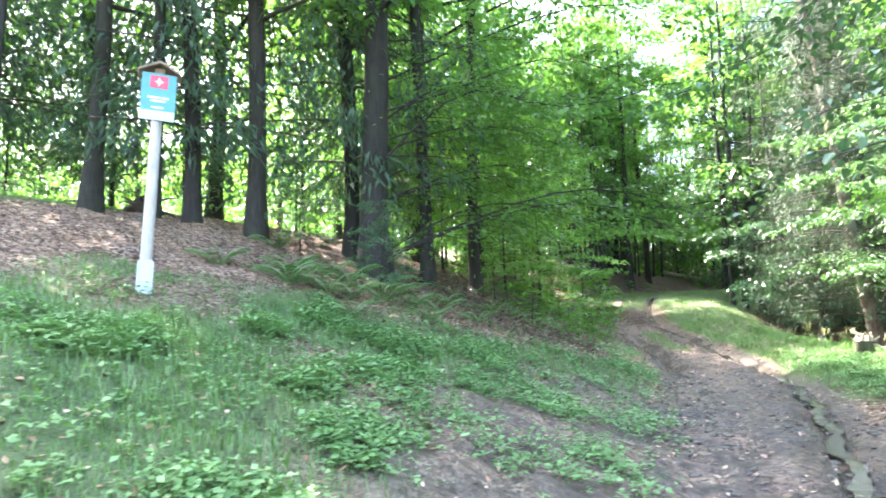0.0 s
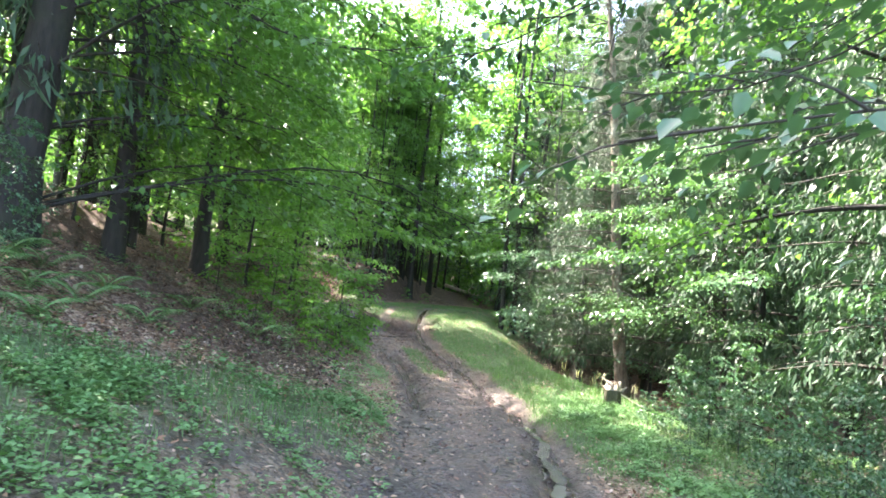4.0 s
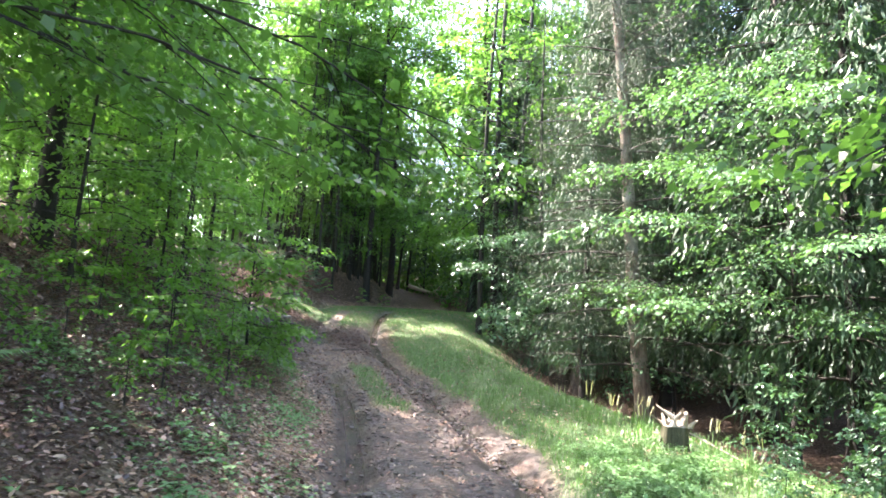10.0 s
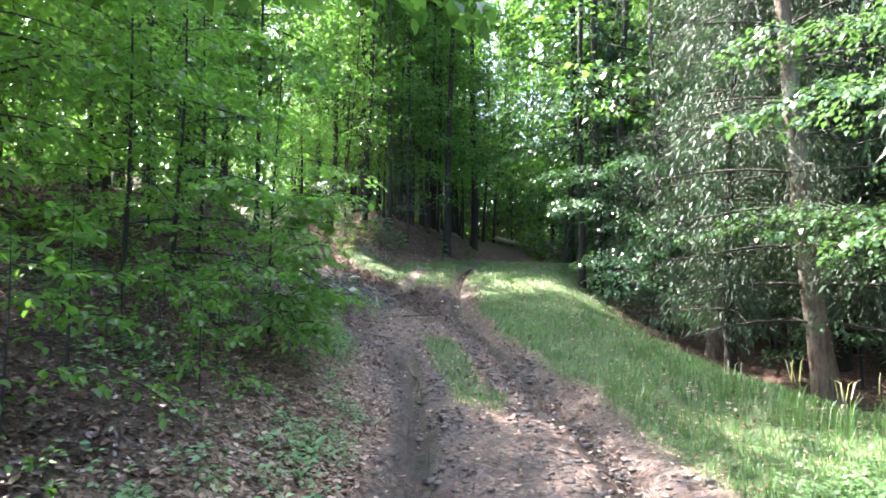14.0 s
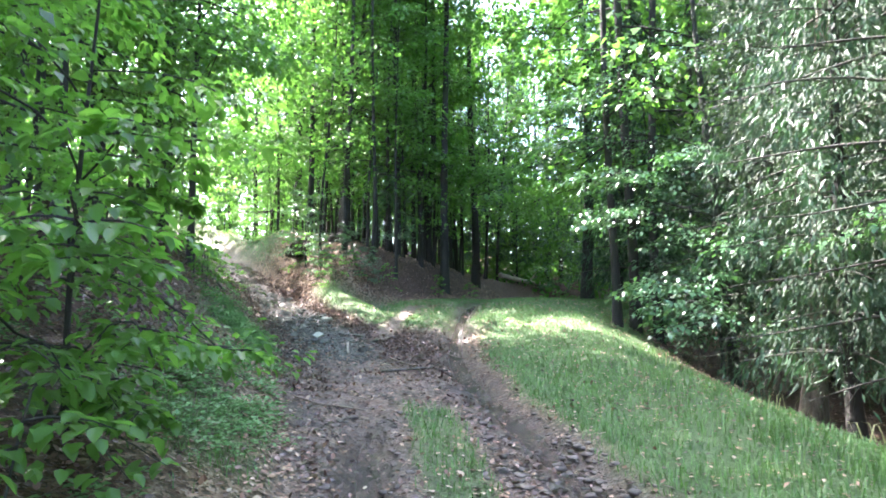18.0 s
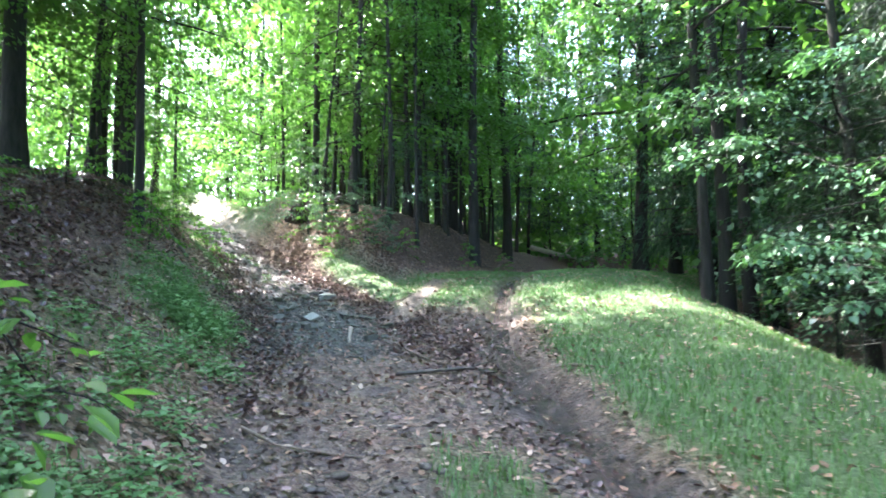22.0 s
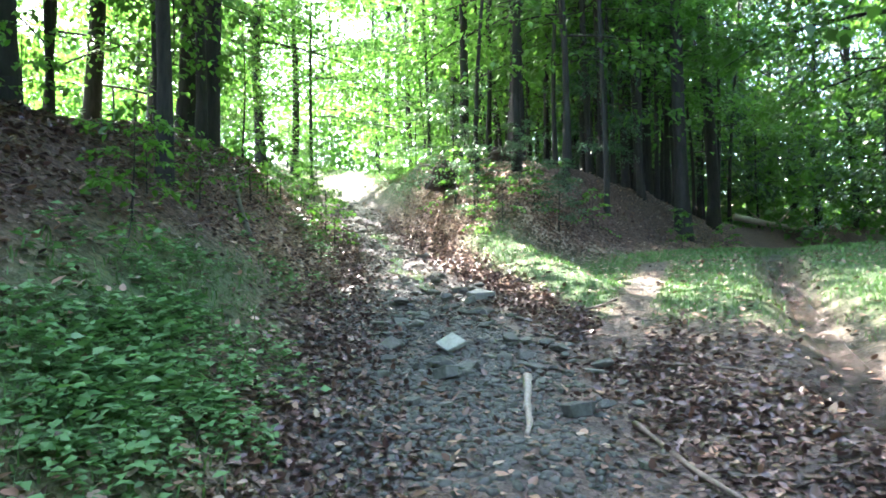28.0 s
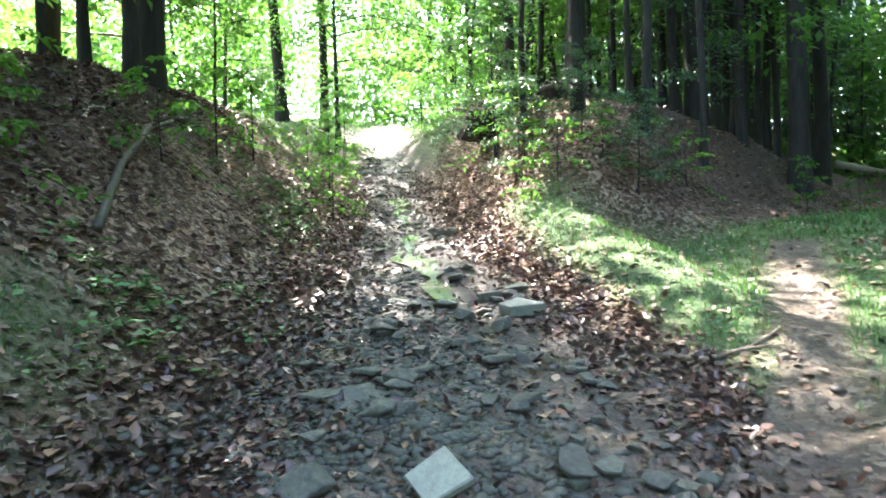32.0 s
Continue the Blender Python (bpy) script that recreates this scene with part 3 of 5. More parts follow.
def conifer(name, tall, girth, first, whorls, reach, needles, seed, hang=0.5, blade=(0.3, 0.03), bare=0.0, mat=None, lean=(0.0, 0.0), bark=None):
    """A spruce: a straight trunk, sagging boughs, dead twigs below, and curtains of needle twigs that hang from the boughs."""
    r0 = np.random.default_rng(seed)
    thing = new(name)
    line, rad, body = trunk_line(tall, girth, lean, r0, seed, 12)
    pieces, bs, ws, us = [], [], [], []
    per = max(1, needles // (whorls * 5))
    for n in range(whorls):
        h = first + (tall - first) * n / whorls
        at = np.array([np.interp(h, line[:, 2], line[:, c]) for c in range(3)])
        for m in range(5):
            ang = 1.1 * n + m * 1.257 + 0.25 * r0.normal()
            far = reach * (1 - 0.8 * (h - first) / (tall - first)) * r0.uniform(0.7, 1.1) * (0.75 + 0.25 * min(1, n / 3))
            bough = bent(at, [np.cos(ang), np.sin(ang), 0.12], far, 0.34, 8, r0, 0.03)
            bough[:, 2] += 0.12 * far * np.linspace(0, 1, 8) ** 4
            pieces.append(tube(bough, np.linspace(0.03, 0.004, 8), 4))
            if h < bare:
                for q in r0.uniform(0.3, 1.0, 4):
                    s = np.array([np.interp(q, np.linspace(0, 1, 8), bough[:, c]) for c in range(3)])
                    pieces.append(tube(bent(s, r0.normal(size=3) - [0, 0, 0.8], 0.5, 0.2, 4, r0), np.linspace(0.006, 0.001, 4), 3))
                if r0.random() < 0.6:
                    continue
            q = r0.uniform(0.1, 1.0, per) ** 0.8
            p = np.stack([np.interp(q, np.linspace(0, 1, 8), bough[:, c]) for c in range(3)], 1)
            side = np.array([-np.sin(ang), np.cos(ang), 0])
            strand = np.floor(r0.random(per) * 26) / 26           # needles gather into hanging strands
            off = (np.sin(strand * 91.7) * 0.6 + 0.12 * r0.normal(size=per))[:, None]
            q2 = np.clip(strand, 0.08, 1)[:, None]
            c2 = np.stack([np.interp(q2[:, 0], np.linspace(0, 1, 8), bough[:, c]) for c in range(3)], 1)
            p = np.where(r0.random((per, 1)) < 0.65, c2, p)
            drop = r0.random((per, 1)) ** 1.2 * hang * (0.5 + 0.8 * np.abs(np.sin(strand * 57.0)))[:, None]
            p = p + side * off * 0.3 * far * (1.15 - q2) - np.array([0, 0, 1]) * drop + r0.normal(size=(per, 3)) * 0.035
            bs.append(p)
            ws.append(unit(np.array([np.cos(ang), np.sin(ang), -0.6]) * 0.45 + r0.normal(size=(per, 3)) * 0.4 - [0, 0, 0.7]))
            us.append(unit(r0.normal(size=(per, 3)) + [0, 0, 0.5]))
    part("trunk", raw_mesh("trunk", *body, True), bark or spruce_bark, thing)
    v, f = joined(pieces)
    part("bough", raw_mesh("bough", v, f, True), bough_bark, thing)["kind"] = "stuff"
    b, w, u = np.concatenate(bs), np.concatenate(ws), np.concatenate(us)
    size = np.random.default_rng(seed + 5).uniform(0.5, 1.3, len(b))
    part("crown", leaf_mesh("crown", b, w, u, blade[0] * size, blade[1] * 1.0, 0.3), mat or needle, thing)
    return thing


used = set()


def set_tree(proto, x, y, turn=0.0, scale=1.0, label="", lean=(0, 0), sink=0.05, group=""):
    """The first setting uses the prototype itself, later ones copies."""
    m = pose(x, y, gz(x, y) - sink, lean[0], lean[1], turn)
    if proto.name in used:
        ob = copy_thing(proto, m)
    else:
        ob = proto
        used.add(proto.name)
        ob.matrix_basis = m
    ob.scale = (scale, scale, scale)
    return tagged(ob, label or ob["label"], "", group)


def rel(x, y, points):
    """Points of the world (x, y, z, leaves) as seen from a tree's foot at x, y."""
    z = gz(x, y) - 0.05
    return [(a - x, b - y, c - z, n) for a, b, c, n in points]


# trees with limbs that reach over the track
# the limbs at z 9 and above are unseen, added to shade the right side
R = rel(-5.2, 5.6, [(-0.1, 5.1, 4.7, 800), (-1.0, 10.4, 3.2, 1000), (-2.2, 9.3, 4.9, 900), (-2.4, 11.5, 4.2, 900), (-0.6, 8.4, 5.8, 800), (-3.4, 9.0, 3.9, 700), (-4.6, 10.5, 4.4, 800), (0.4, 7.5, 6.4, 700), (-3.2, 12.2, 5.4, 900), (-1.6, 7.0, 5.4, 700), (1.8, 8.6, 9.0, 1500), (2.6, 10.2, 10.0, 1500), (0.8, 10.8, 10.5, 1500), (2.2, 6.8, 9.5, 1500), (3.2, 8.4, 10.8, 1300), (-0.2, 9.5, 3.0, 320), (0.35, 9.9, 3.25, 320)])
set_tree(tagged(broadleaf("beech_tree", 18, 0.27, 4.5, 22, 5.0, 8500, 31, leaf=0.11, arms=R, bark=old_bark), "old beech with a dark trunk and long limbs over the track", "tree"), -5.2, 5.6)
R = rel(7.0, 16.9, [(2.2, 13.9, 3.5, 1100), (2.9, 16.8, 5.2, 900), (6.6, 13.8, 2.2, 600), (3.9, 13.0, 4.3, 1100), (2.8, 20.2, 2.5, 800), (3.7, 14.8, 2.4, 800), (4.0, 14.4, 5.8, 900), (5.0, 12.2, 3.1, 900), (3.0, 17.6, 2.6, 700), (5.6, 14.5, 6.8, 700), (4.6, 11.8, 5.4, 800), (2.6, 15.6, 6.4, 800)])
set_tree(tagged(broadleaf("beech_tree", 14, 0.1, 5.0, 16, 3.6, 3600, 32, leaf=0.1, arms=R, lean=(-0.03, 0), mat=glossy_leaf, flat=0.2), "slender beech with sunlit limbs hanging over the grass verge", "tree"), 7.0, 16.9)
R = rel(-3.3, 14.9, [(-2.25, 14.1, 1.5, 182), (-2.5, 15.5, 1.45, 168), (-2.2, 13.5, 2.1, 182), (-2.3, 13.4, 1.0, 168), (-2.8, 13.0, 1.7, 196), (-2.7, 15.0, 2.4, 182), (-2.4, 14.2, 2.6, 196), (-2.8, 12.9, 2.6, 196), (-3.4, 16.1, 2.3, 140), (-2.6, 14.6, 1.2, 182), (-2.4, 13.9, 1.9, 182), (-3.4, 13.6, 3.1, 196), (-2.5, 13.2, 1.4, 168)])
set_tree(tagged(broadleaf("beech_sapling", 3.6, 0.022, 1.2, 8, 1.2, 900, 33, leaf=0.086, arms=R, flat=0.18, mat=young_leaf), "beech sapling with bright green leaves on the bank", "tree"), -3.3, 14.9)
R = rel(-5.3, 16.6, [(-4.2, 16.3, 2.3, 150), (-4.5, 15.4, 2.0, 150), (-5.2, 15.6, 3.0, 150), (-4.6, 16.7, 2.9, 130), (-3.9, 17.6, 1.1, 50)])
set_tree(tagged(broadleaf("beech_sapling", 4.6, 0.03, 1.6, 10, 1.3, 1300, 34, leaf=0.086, arms=R, flat=0.18, mat=young_leaf), "young beech with layered bright green leaves", "tree"), -5.3, 16.6)
R = rel(4.6, 1.2, [(1.0, 0.9, 2.5, 110), (1.5, 1.5, 2.65, 130), (0.7, 2.4, 3.3, 200), (-0.1, 4.9, 4.4, 420), (2.2, 0.6, 3.1, 130), (1.0, 3.6, 4.4, 320), (2.6, 4.8, 4.4, 320)])
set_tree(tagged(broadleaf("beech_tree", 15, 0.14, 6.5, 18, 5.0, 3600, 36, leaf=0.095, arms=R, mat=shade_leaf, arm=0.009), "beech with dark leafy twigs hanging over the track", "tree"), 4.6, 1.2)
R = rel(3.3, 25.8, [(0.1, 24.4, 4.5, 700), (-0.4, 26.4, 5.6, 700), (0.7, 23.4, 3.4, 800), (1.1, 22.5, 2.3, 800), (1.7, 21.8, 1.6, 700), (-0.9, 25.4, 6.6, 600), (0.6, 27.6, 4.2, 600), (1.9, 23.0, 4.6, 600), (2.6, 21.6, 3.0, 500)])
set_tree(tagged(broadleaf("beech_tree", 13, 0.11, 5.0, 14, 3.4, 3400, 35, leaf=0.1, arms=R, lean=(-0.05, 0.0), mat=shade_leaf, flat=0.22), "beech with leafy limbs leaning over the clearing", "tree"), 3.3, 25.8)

beech_tall = tagged(broadleaf("beech_tree", 19, 0.2, 4.2, 32, 5.6, 15000, 11, leaf=0.16), "tall beech with grey bark and fresh green leaves", "tree")
beech_far = tagged(broadleaf("beech_tree", 18, 0.17, 2.6, 24, 5.0, 3500, 16, leaf=0.25), "beech with a grey trunk and full green crown", "tree")
beech_pole = tagged(broadleaf("beech_tree", 15, 0.085, 3.4, 18, 2.9, 1500, 12, leaf=0.175), "slim young beech with a thin dark trunk", "tree")
beech_pole_b = tagged(broadleaf("beech_tree", 13, 0.06, 2.2, 16, 2.5, 1200, 15, leaf=0.165, lean=(0.03, 0.02)), "slim leaning beech with a thin dark trunk", "tree")
beech_low = tagged(broadleaf("beech_tree", 7.5, 0.06, 0.9, 24, 3.0, 7000, 13, leaf=0.105), "low spreading beech with layered green leaves", "tree")
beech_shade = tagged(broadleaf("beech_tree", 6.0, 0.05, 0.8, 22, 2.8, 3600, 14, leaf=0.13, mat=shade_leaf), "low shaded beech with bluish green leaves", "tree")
spruce = tagged(conifer("spruce_tree", 20, 0.21, 1.5, 27, 4.4, 105000, 21, hang=0.8, blade=(0.09, 0.015), bare=1.9, lean=(-0.12, 0.0)), "old spruce with grey drooping boughs", "tree")
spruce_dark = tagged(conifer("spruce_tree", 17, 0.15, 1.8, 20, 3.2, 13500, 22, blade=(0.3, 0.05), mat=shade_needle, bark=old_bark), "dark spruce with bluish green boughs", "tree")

thicket = tagged(broadleaf("beech_sapling", 4.6, 0.034, 0.25, 26, 2.1, 3000, 17, leaf=0.085, slant=0.1, flat=0.2, mat=young_leaf), "bushy young beech with layered bright leaves down to the bank", "tree")
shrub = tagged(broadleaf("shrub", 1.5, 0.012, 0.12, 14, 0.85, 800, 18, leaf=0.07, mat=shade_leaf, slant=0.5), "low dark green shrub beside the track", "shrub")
beech_mid = tagged(broadleaf("beech_tree", 10, 0.08, 2.9, 24, 3.8, 8500, 19, leaf=0.12, flat=0.25), "beech with wide layered limbs over the bank", "tree")

beech_high = tagged(broadleaf("beech_tree", 18, 0.14, 9.5, 22, 4.6, 9000, 24, leaf=0.16), "tall beech with a high green crown", "tree")
seedling = tagged(broadleaf("beech_sapling", 1.2, 0.01, 0.15, 10, 0.75, 300, 23, leaf=0.075, slant=0.25, flat=0.16, mat=young_leaf), "small beech seedling with flat green leaf sprays", "tree")

planted = []


def plant(proto, places):
    """Sets a kind of tree at places (x, y, turn, scale)."""
    for x, y, turn, scale in places:
        set_tree(proto, x, y, turn, scale)
        planted.append((x, y))


# on the high ground and its slope
plant(beech_low, [(-13.5, 7.0, 60, 1.2), (-15.6, 9.6, 140, 1.3), (-14.0, 26.0, 10, 1.2), (-13.6, 21.4, 100, 1.1), (-16.4, 24.0, 300, 1.3), (-6.0, 13.2, 0, 1.0), (-6.9, 16.2, 120, 0.6), (-6.8, 8.6, 30, 0.8), (-11.2, 18.6, 20, 0.6), (-11.0, 11.6, 100, 1.1), (-13.5, 1.0, 130, 1.1)])
# added for the shade their high crowns throw across the track
plant(beech_high, [(-4.9, 10.0, 180, 1.0), (-5.0, 7.4, 280, 1.0), (-5.9, 13.0, 60, 1.0)])
plant(beech_mid, [(-7.3, 22.7, 150, 0.85), (-11.0, 21.8, 10, 0.75), (-11.8, 24.6, 100, 0.8), (-10.2, 18.9, 280, 0.75), (-9.4, 24.4, 60, 0.6), (-5.6, 8.8, 20, 1.0), (-8.8, 20.6, 40, 0.85)])
# several of these are added so that their crowns shade bank and verge
plant(beech_tall, [(-11.8, 20.4, 170, 0.6), (-11.6, 26.9, 20, 1.0), (-12.9, 24.2, 300, 0.95), (-13.2, 17.2, 250, 1.0), (-14.8, 21.8, 30, 1.0), (-9.1, 22.4, 210, 0.85), (-7.2, 4.8, 10, 0.9), (-10.4, 7.2, 70, 0.9), (-9.0, 2.9, 90, 0.8), (-6.6, 10.4, 70, 1.0), (-9.0, 12.4, 190, 1.0)])
plant(beech_pole, [(-7.6, 19.6, 80, 0.8), (-10.0, 25.8, 40, 1.5), (-9.7, 25.4, 140, 0.9), (-10.5, 26.3, 240, 1.0), (-8.4, 3.6, 20, 1.3), (-8.1, 19.3, 70, 1.1), (1.0, 26.3, 100, 1.2)])
plant(beech_pole_b, [(-10.3, 25.3, 340, 1.0)])
plant(thicket, [(-4.3, 13.5, 0, 0.8), (-4.6, 14.9, 70, 0.95), (-4.9, 12.3, 140, 1.0), (-5.7, 15.9, 210, 1.0), (-6.2, 13.3, 280, 1.1), (-6.9, 17.2, 40, 0.9), (-6.0, 10.6, 110, 0.9)])
plant(spruce_dark, [(-8.1, 4.2, 50, 1.0), (-6.3, 6.6, 20, 1.1), (-11.9, 3.0, 80, 1.1), (-13.4, 6.2, 10, 1.1), (-15.4, 3.6, 90, 1.1), (-18.4, 4.6, 310, 1.1), (-12.6, 0.6, 60, 1.0)])
plant(beech_shade, [(-7.6, 6.6, 10, 0.45), (-4.5, 4.5, 60, 0.26), (-6.3, 4.9, 160, 0.3), (-6.1, 8.0, 110, 0.45), (-9.3, 5.2, 210, 0.5), (-11.3, 4.6, 300, 0.5), (-14.2, 4.8, 60, 0.7)])
# beyond the verge
plant(spruce_dark, [(3.4, 55.0, 160, 1.2), (5.0, 48.0, 240, 1.1), (4.2, 43.0, 320, 1.0), (3.6, 39.0, 40, 1.0), (6.4, 43.6, 120, 1.2), (6.2, 37.6, 200, 1.1), (8.4, 39.0, 260, 1.1), (3.8, 21.6, 60, 0.75), (7.5, 19.0, 30, 1.2), (9.5, 20.5, 110, 1.2), (8.0, 26.0, 200, 1.1), (10.2, 24.6, 290, 1.2), (7.4, 29.6, 10, 1.1), (6.6, 33.0, 90, 1.1), (9.2, 33.4, 170, 1.1), (11.6, 27.2, 250, 1.2), (7.6, 16.0, 330, 1.0), (9.8, 15.4, 80, 1.2), (8.5, 22.5, 70, 1.1), (9.0, 12.5, 200, 0.9)])
plant(spruce_dark, [(6.0, 27.5, 10, 1.0), (10.5, 17.0, 100, 1.0), (7.2, 24.0, 20, 1.0), (5.8, 30.5, 220, 1.0), (12.0, 22.0, 90, 1.1), (9.5, 30.0, 0, 1.1), (6.4, 22.9, 300, 1.1), (7.6, 4.2, 20, 1.0), (9.4, 6.8, 110, 1.1), (8.6, 1.6, 200, 1.0), (10.8, 4.2, 290, 1.1), (8.0, 10.9, 60, 1.0)])
plant(beech_tall, [(6.73, 8.8, 40, 0.85), (4.4, 34.0, 140, 0.9)])
plant(spruce, [(5.2, 20.3, 0, 1.0), (4.4, 26.5, 140, 0.8), (3.9, 23.6, 200, 0.85)])
plant(beech_low, [(5.6, 24.6, 10, 0.9), (8.0, 27.0, 90, 1.0)])
plant(shrub, [(5.0, 13.5, 120, 0.98), (5.7, 11.8, 70, 1.03), (4.8, 8.8, 20, 0.73), (3.9, 6.2, 220, 0.63), (5.2, 4.6, 20, 0.86), (5.0, 10.5, 80, 1.10), (3.6, 5.2, 10, 0.54), (4.4, 6.6, 70, 0.68), (3.4, 7.6, 130, 0.49), (4.9, 5.4, 190, 0.73), (5.8, 8.0, 250, 0.86), (4.3, 8.3, 310, 0.61), (3.1, 4.2, 20, 0.39), (4.0, 3.4, 80, 0.61), (5.6, 3.6, 140, 0.73)])
plant(beech_shade, [(6.2, 21.5, 300, 0.9), (8.0, 19.0, 120, 1.0), (8.5, 9.5, 300, 0.9), (4.0, 33.0, 300, 1.0), (9.5, 14.0, 200, 1.0), (3.6, 28.0, 200, 1.0), (6.0, 6.8, 170, 0.5)])
plant(beech_far, [(3.5, 38, 10, 1.2), (5.5, 45, 100, 1.3), (7, 36, 200, 1.1)])
# on the bank behind the clearing and beside the gully
# the first is added to keep sun off the clearing
plant(beech_high, [(-8.5, 31.9, 60, 0.8), (-5.4, 31.7, 20, 0.85), (-5.0, 35.4, 120, 0.9), (-3.7, 39.5, 300, 1.25), (-4.0, 33.0, 220, 1.1)])
plant(beech_mid, [(-15.8, 36.0, 10, 0.9), (-5.4, 34.4, 0, 1.2)])
plant(spruce_dark, [(-2.6, 52.0, 10, 1.1), (0.4, 54.0, 80, 1.1), (-4.6, 48.0, 280, 1.0), (2.4, 33.6, 60, 0.9)])
# those beyond x = -14 are added to shade the gully and its mouth
plant(beech_tall, [(-18.6, 38.6, 20, 0.8), (-14.6, 27.2, 60, 0.9), (-7.5, 32.3, 30, 0.7), (-11.5, 38.0, 130, 0.9), (-17.5, 35.5, 260, 0.9), (2.2, 37.5, 40, 1.0), (0.9, 35.8, 70, 1.1)])
plant(beech_low, [(-10.6, 27.2, 20, 0.35), (-20.5, 36.0, 10, 1.2), (-9.0, 36.5, 10, 1.0), (-13.6, 33.2, 10, 0.28), (-15.9, 36.4, 80, 0.35), (-18.6, 39.4, 150, 0.4), (-12.6, 37.4, 220, 0.4), (-15.0, 41.0, 300, 0.45), (-22.5, 43.0, 40, 0.5), (-19.8, 47.0, 100, 0.5), (-9.6, 33.4, 130, 0.3), (-26.0, 56.0, 200, 0.7), (-30.5, 53.0, 290, 0.7)])
plant(beech_pole, [(1.5, 27.2, 80, 1.5), (2.3, 28.6, 180, 1.5), (-4.7, 37.0, 270, 1.0)])
plant(beech_shade, [(-6.2, 28.9, 20, 0.2), (-6.5, 36.0, 160, 0.9), (1.5, 44.0, 260, 1.1), (-5.6, 31.5, 30, 0.5), (-7.7, 29.6, 200, 0.4), (-5.5, 28.7, 50, 0.2), (-6.9, 28.6, 150, 0.22)])
plant(beech_far, [(2, 54, 300, 1.2), (-0.5, 56, 60, 1.3), (-22, 52, 10, 1.2), (-26, 60, 90, 1.3), (-18, 50, 170, 1.1), (-32, 60, 250, 1.3)])
for n, (x, y) in enumerate([(-5.6, 29.5), (-5.0, 30.0), (-5.6, 31.5), (-5.3, 32.3), (-6.4, 29.4), (-7.2, 29.5), (-5.0, 33.3), (-5.9, 31.0), (-5.6, 33.0), (-4.7, 34.7), (-5.2, 35.3), (-6.0, 30.4), (-4.5, 36.6), (-4.2, 39.0), (-4.8, 32.9)]):
    plant(beech_pole_b if n % 2 else beech_pole, [(x, y, 67 * n, 0.75 + 0.05 * (n % 5))])
seedling_spots = [(-2.6, 10.3, 0.9), (-3.0, 11.2, 1.0), (-3.4, 9.9, 0.8), (-2.6, 12.1, 0.8), (-3.9, 11.3, 1.1), (-2.9, 12.9, 0.8), (-4.3, 9.5, 0.9), (-3.5, 12.4, 1.0), (-2.4, 9.2, 0.6), (-3.2, 8.6, 0.7),
             (-6.3, 21.6, 0.7), (-7.2, 23.0, 0.6), (-7.9, 24.4, 0.7), (-6.9, 22.2, 0.5), (-8.6, 25.5, 0.8), (-8.5, 23.6, 0.8), (-9.3, 26.6, 0.9), (-7.6, 21.7, 0.7), (-6.2, 19.4, 0.5), (-9.0, 27.6, 0.8), (-9.9, 28.6, 0.9), (-11.4, 29.8, 0.8), (-12.2, 31.8, 0.8), (-13.8, 33.2, 0.9),
             (-6.3, 28.3, 0.7), (-5.9, 28.7, 0.6), (-5.1, 29.3, 0.6), (-7.0, 29.0, 0.8), (-7.7, 29.7, 0.9), (-8.7, 31.0, 0.8), (-3.9, 31.2, 0.7), (-3.2, 33.4, 0.6), (-6.6, 28.0, 0.5)]
for n, (x, y, scale) in enumerate(seedling_spots):
    plant(seedling, [(x, y, 73 * n, scale)])

# the woods behind, tree by tree
spots = planted + [(-5.2, 5.6), (7.0, 16.9), (-3.3, 14.9), (-5.3, 16.6), (3.3, 25.8), (4.6, 1.2)]
pick = random.Random(5)


def scatter(count, xr, yr, gap, choose, ok, group):
    tries = 0
    while count and tries < 6000:
        tries += 1
        x, y = pick.uniform(*xr), pick.uniform(*yr)
        if not ok(x, y) or any((x - a) ** 2 + (y - b) ** 2 < gap * gap for a, b in spots):
            continue
        spots.append((x, y))
        count -= 1
        proto, low, high = choose(x, y)
        set_tree(proto, x, y, pick.uniform(0, 360), pick.uniform(low, high), group=group, lean=(pick.gauss(0, 1.6), pick.gauss(0, 1.6)))


def sides(x, y):
    one = np.array([x]), np.array([y])
    return along(*one, WAYS)[0][0], along(*one, FOOTS)[0][0], along(*one, FORES)[0][0]


def on_mound(x, y):
    d, b, f = sides(x, y)
    return b > (2.1 if x > -6 else 1.3) and abs(d) > 2.4 and d < 0


scatter(85, (-14, 8), (28.5, 50), 0.75, lambda x, y: (pick.choice([beech_pole, beech_pole, beech_pole_b]), 0.75, 1.15), on_mound, "slim beeches on the bank")
scatter(26, (-24, 22), (36, 66), 2.4, lambda x, y: (beech_far, 0.8, 1.1), on_mound, "woods behind the bank")
scatter(9, (-30, -6), (-8, 46), 2.4, lambda x, y: (pick.choice([beech_far, beech_pole, beech_pole_b]), 0.8, 1.1), lambda x, y: 6.4 < sides(x, y)[0] < 13, "woods on the high ground")
scatter(44, (3, 26), (-6, 48), 1.9, lambda x, y: (pick.choice([beech_far, spruce_dark, spruce_dark, beech_pole]), 0.75, 1.1), lambda x, y: sides(x, y)[2] < -6.5 and sides(x, y)[1] < 0, "woods beyond the hollow")
scatter(26, (3.2, 7.0), (1.6, 11.2), 0.5, lambda x, y: (shrub, 0.4, 0.85), lambda x, y: sides(x, y)[2] < -3.1, "shrubs beside the track")
scatter(8, (-16, 14), (-26, -9), 3.0, lambda x, y: (beech_far, 0.9, 1.1), lambda x, y: abs(sides(x, y)[0]) > 3, "woods behind")


